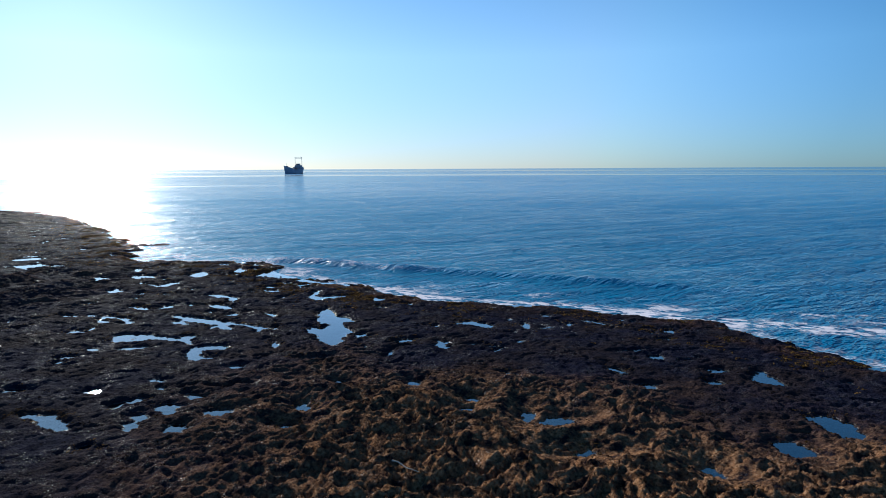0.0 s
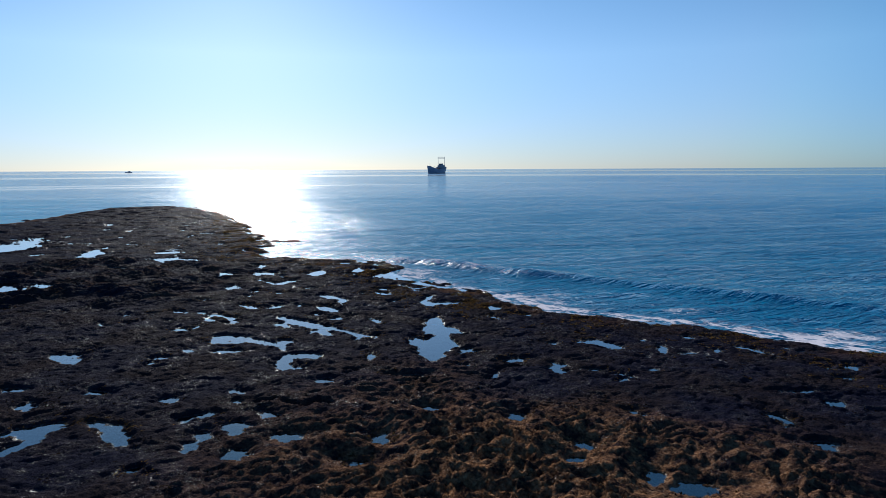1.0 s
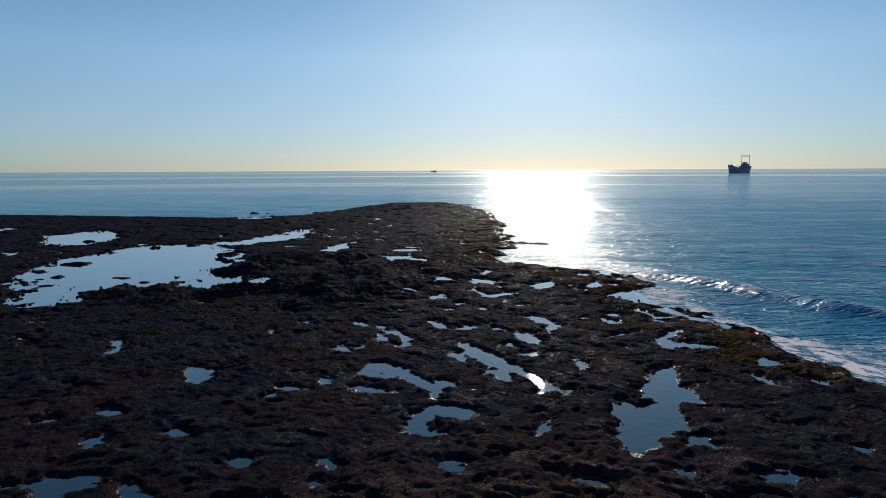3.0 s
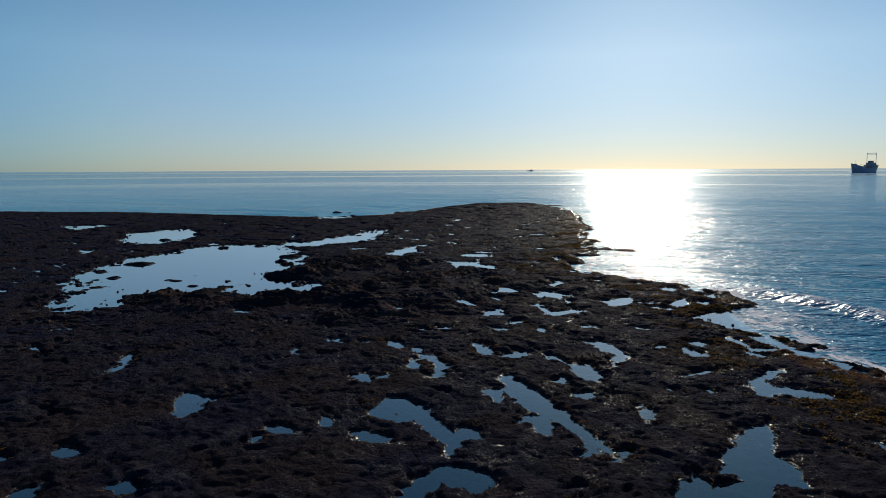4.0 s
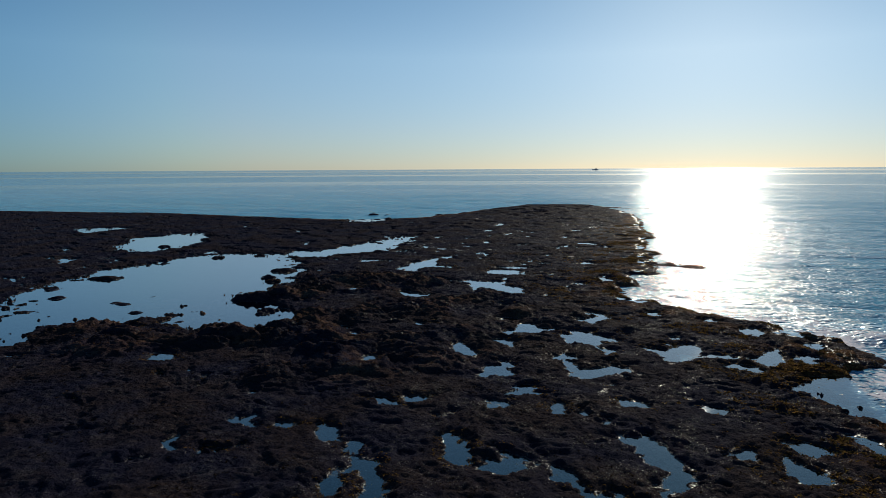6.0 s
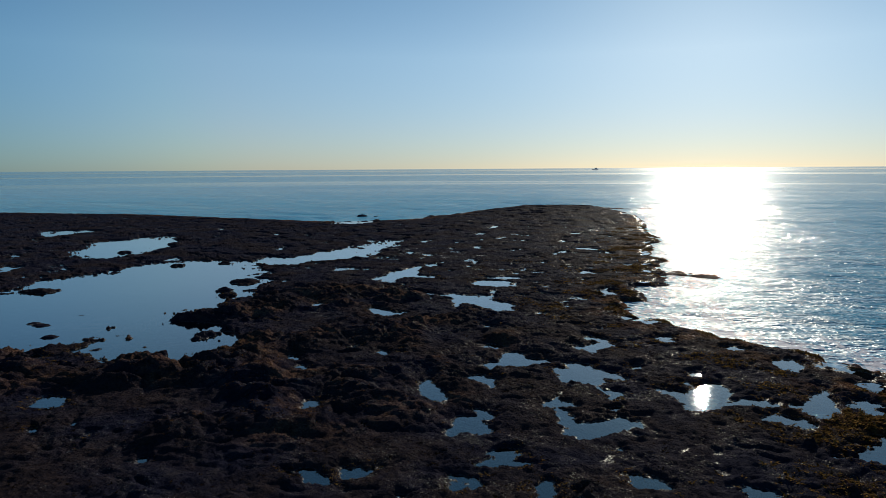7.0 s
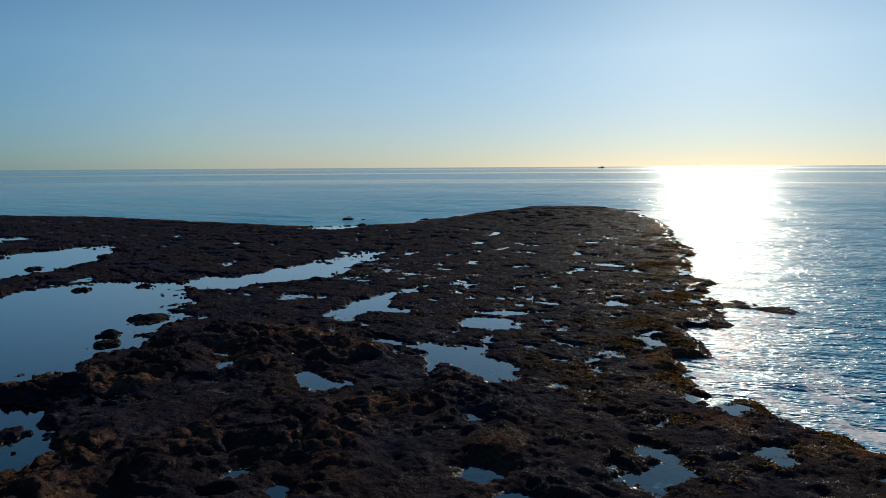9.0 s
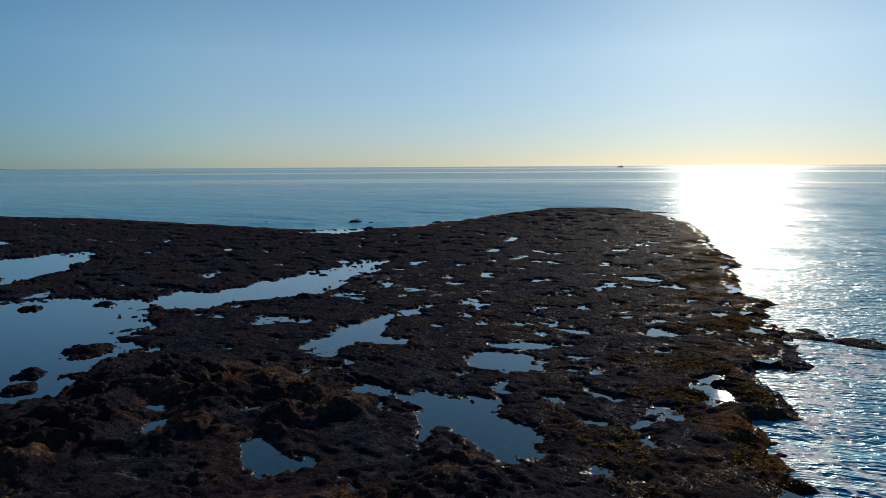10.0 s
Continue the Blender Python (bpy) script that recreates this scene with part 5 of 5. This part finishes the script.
def ship(m, length=36.0, beam=9.5):
    base = new("cargo_ship")
    base.matrix_world = m
    tagged(base, "dark stranded coaster with high bow and stern deckhouse, aground at sea", "ship")
    bm = bmesh.new()
    rings = []
    n = 24
    for k in range(n + 1):
        s = k / n
        full = min(1.0, 0.72 + 1.6 * s) * (1 - max(0.0, (s - 0.68) / 0.32) ** 2.2)
        low = min(1.0, 0.45 + 2.2 * s) * (1 - max(0.0, (s - 0.55) / 0.42) ** 1.8 if s < 0.97 else 0.0)
        deck = 4.4 + 1.6 * max(0.0, (0.35 - s) / 0.35) ** 1.5 + 4.4 * max(0.0, (s - 0.55) / 0.45) ** 1.7
        x = (s - 0.5) * length
        rake = 3.2 * max(0.0, (s - 0.8) / 0.2) ** 1.5 - 1.6 * max(0.0, (0.12 - s) / 0.12)
        ring = []
        for side in (1, -1):
            row = [(0.0, -1.6, 0), (max(0.0, low) * 0.9, -1.2, 0), (max(0.0, low), 0.2, 0.15), ((max(0.0, low) + full) / 2, deck * 0.55, 0.6), (full, deck, 1.0)]
            ring.append([bm.verts.new((x + rake * w, side * max(0.03, hb) * beam / 2, z)) for hb, z, w in row])
        rings.append(ring)
    for k in range(n):
        for side in (0, 1):
            for j in range(4):
                bm.faces.new((rings[k][side][j], rings[k + 1][side][j], rings[k + 1][side][j + 1], rings[k][side][j + 1]))
        bm.faces.new((rings[k][0][4], rings[k + 1][0][4], rings[k + 1][1][4], rings[k][1][4]))
    for end in (0, n):
        for j in range(4):
            bm.faces.new((rings[end][0][j], rings[end][0][j + 1], rings[end][1][j + 1], rings[end][1][j]))
    hull = part("hull", bm, DARK, base, "dark blue weathered steel hull, paled by haze put into the paint")
    part("boot_stripe", box(bmesh.new(), -2, 0, -0.3, length * 0.62, beam * 0.985, 0.9), RUST, hull, "rusty waterline band")
    part("hatch_coaming", box(bmesh.new(), 3, 0, 4.2, 13, 6.2, 1.5), RUST, base)
    part("forecastle_winch", box(bmesh.new(), 14, 0, 7.0, 1.6, 2.4, 1.2, 0.8), RUST, base)
    house = part("deckhouse", box(bmesh.new(), -12.5, 0, 4.2, 8.0, 7.6, 2.4), HOUSE, base, "stained deckhouse")
    part("deck_edge", box(bmesh.new(), -12.5, 0, 6.55, 8.6, 8.6, 0.16), DARK, house)
    part("upper_deckhouse", box(bmesh.new(), -13.0, 0, 6.7, 5.6, 6.0, 1.7), HOUSE, base)
    bridge = part("wheelhouse", box(bmesh.new(), -12.4, 0, 8.4, 2.8, 3.6, 1.5, 0.94), HOUSE, base)
    part("roof", box(bmesh.new(), -12.4, 0, 9.9, 3.2, 4.0, 0.15), DARK, bridge)
    for k in range(4):
        part("window", box(bmesh.new(), -10.97, -1.2 + 0.8 * k, 9.0, 0.08, 0.55, 0.6), GLASS, bridge)
    for k in range(5):
        part("porthole", box(bmesh.new(), -8.48, -3.0 + 1.5 * k, 5.3, 0.06, 0.5, 0.5), GLASS, house)
    part("funnel", box(bmesh.new(), -15.2, 0, 8.3, 1.6, 1.8, 1.8, 0.85), RUST, base)
    mast = part("goalpost_mast", rod(rod(bmesh.new(), (-13.5, -3.7, 4.6), (-13.5, -3.7, 17.0), 0.24, 0.18), (-13.5, 3.7, 4.6), (-13.5, 3.7, 17.0), 0.24, 0.18), DARK, base, "tall twin-post mast with crossbars")
    part("crossbar", rod(bmesh.new(), (-13.5, -4.0, 16.7), (-13.5, 4.0, 16.7), 0.2), DARK, mast)
    part("crossbar", rod(bmesh.new(), (-13.5, -3.7, 15.4), (-13.5, 3.7, 15.4), 0.12), DARK, mast)
    part("derrick_boom", rod(bmesh.new(), (-6.0, 0.8, 5.6), (6.5, 0.4, 7.6), 0.16, 0.1), DARK, base)
    part("foremast", rod(bmesh.new(), (14.5, 0, 7.4), (14.5, 0, 11.5), 0.14, 0.08), DARK, base)
    part("radar_mast", rod(bmesh.new(), (-12.4, 0, 10.0), (-12.4, 0, 11.6), 0.14, 0.06), DARK, base)
    rail = bmesh.new()
    for side in (1, -1):
        for h in (0.55, 1.05):
            rod(rail, (-15.5, side * 4.2, 4.9 + h), (-4, side * 4.5, 4.5 + h), 0.04, sides=5)
        for k in range(9):
            rod(rail, (-15.5 + 1.4 * k, side * 4.25, 4.6), (-15.5 + 1.4 * k, side * 4.3, 5.9), 0.04, sides=5)
    part("railing", rail, DARK, base)
    return base


ship(pose(-152, 680, SEA_LEVEL, 0, 1.5, -102.4))



# ---- stones, drift stick, far things ----
def stone(x, y, z, r, seed, label, squash=0.6):
    rnd = np.random.RandomState(seed)
    bm = bmesh.new()
    bmesh.ops.create_icosphere(bm, subdivisions=3, radius=1.0)
    off = Vector(rnd.uniform(-50, 50, 3))
    for v in bm.verts:
        w = 1 + 0.35 * noise.noise(v.co * 1.1 + off) + 0.18 * noise.noise(v.co * 2.7 + off) + 0.10 * noise.noise(v.co * 6 + off)
        v.co = Vector((v.co.x * w * 1.25, v.co.y * w, v.co.z * w * squash)) * r
    for f in bm.faces:
        f.smooth = True
    me = bpy.data.meshes.new("stone")
    bm.to_mesh(me)
    bm.free()
    me.materials.append(ROCK)
    ob = new("stone", me)
    ob.matrix_world = pose(x, y, z, 0, 0, rnd.uniform(0, 360))
    return tagged(ob, label, "stone", "loose stones")


for k, (x, y, r) in enumerate([(-27.6, 23.9, 0.24), (-24.2, 24.1, 0.2), (-32.8, 24.1, 0.14),
                               (-23.6, 25.0, 0.16), (-30.5, 22.6, 0.18)]):
    stone(x, y, min(-0.02, float(ground_at(np.array([x]), np.array([y]))[0]) + 0.25 * r + 0.1), r, 40 + k, "dark wet stone standing in the wide tide pool", 0.4)
rnd = np.random.RandomState(12)
for k in range(7):
    t = k / 6
    x, y = -33.0 + 9.5 * t + rnd.normal(0, 0.35), 21.0 + 2.3 * t + rnd.normal(0, 0.35)
    stone(x, y, -0.03, rnd.uniform(0.1, 0.26), 80 + k, "low flat dark stone at the pool's rocky margin", 0.35)
for k, (x, y, r) in enumerate([(-58.9, 54.0, 0.42), (-55.9, 66.3, 0.4), (-57.4, 54.6, 0.22), (-60.8, 55.3, 0.2), (-53.2, 51.8, 0.35), (-54.2, 58.6, 0.3), (-63.5, 48.5, 0.2)]):
    stone(x, y, SEA_LEVEL, r, 60 + k, "dark rock breaking the sea off the reef", 0.35)


def driftwood(a, b, r):
    a, b = Vector(a), Vector(b)
    bm = bmesh.new()
    mids = [a.lerp(b, t) + Vector((0.015 * math.sin(7 * t), 0.02 * math.sin(4 * t + 1), 0.01 * math.sin(9 * t))) for t in (0, 0.2, 0.4, 0.6, 0.8, 1.0)]
    for k in range(5):
        rod(bm, mids[k], mids[k + 1], r * (1 - 0.1 * k), r * (0.9 - 0.1 * k), 7)
    me = bpy.data.meshes.new("driftwood_stick")
    bm.to_mesh(me)
    bm.free()
    me.materials.append(plain("bleached_wood", (0.45, 0.40, 0.33), 0.8, 0.0, 30.0, 0.4))
    return tagged(new("driftwood_stick", me), "pale bleached stick lying on the brown rock", "driftwood")


top = [float(v) for v in ground_at(np.array([-0.82, -0.40]), np.array([9.97, 9.63]))]
driftwood((-0.82, 9.97, max(top) + 0.03), (-0.40, 9.63, max(top) + 0.015), 0.013)


def far_boat(m):
    base = new("boat")
    base.matrix_world = m
    tagged(base, "tiny dark boat far out near the horizon", "boat")
    bm = bmesh.new()
    rings = []
    for x, w in ((-7, 1.6), (-3, 2.0), (3, 1.8), (7, 0.1)):
        rings.append([bm.verts.new((x, s * w * k, z)) for s, k, z in ((-1, 1, 1.6), (-1, 0.7, -0.2), (1, 0.7, -0.2), (1, 1, 1.6))])
    for p, q in zip(rings, rings[1:]):
        for k in range(4):
            bm.faces.new((p[k], q[k], q[(k + 1) % 4], p[(k + 1) % 4]))
    bm.faces.new(rings[0])
    bm.faces.new(rings[-1])
    part("hull", bm, DARK, base)
    part("cabin", box(bmesh.new(), -2, 0, 1.6, 4, 2.6, 1.8, 0.9), HOUSE, base)


far_boat(pose(-7.0 - 1500 * math.sin(radians(37.5)), 20 + 1500 * math.cos(radians(37.5)), SEA_LEVEL, 0, 0, 200))


def headland():
    xs_, ys_ = np.linspace(-200, 200, 9), np.linspace(-700, 420, 45)
    hx, hy = np.meshgrid(xs_, ys_)
    z = (7 + 3 * fractal(hy * 0.006, hx * 0.01, 301, 3)) * smooth(420, 150, hy) * smooth(200, 20, abs(hx)) - 0.5
    ob = sheet("headland", xs_, ys_, z, mat=plain("distant_scrub", (0.07, 0.07, 0.06), 0.9, 0.0, 0.02, 0.4))
    ob.location = (-4300, 30, SEA_LEVEL)
    return tagged(ob, "low hazy headland on the horizon", "headland", kind="structure")


headland()
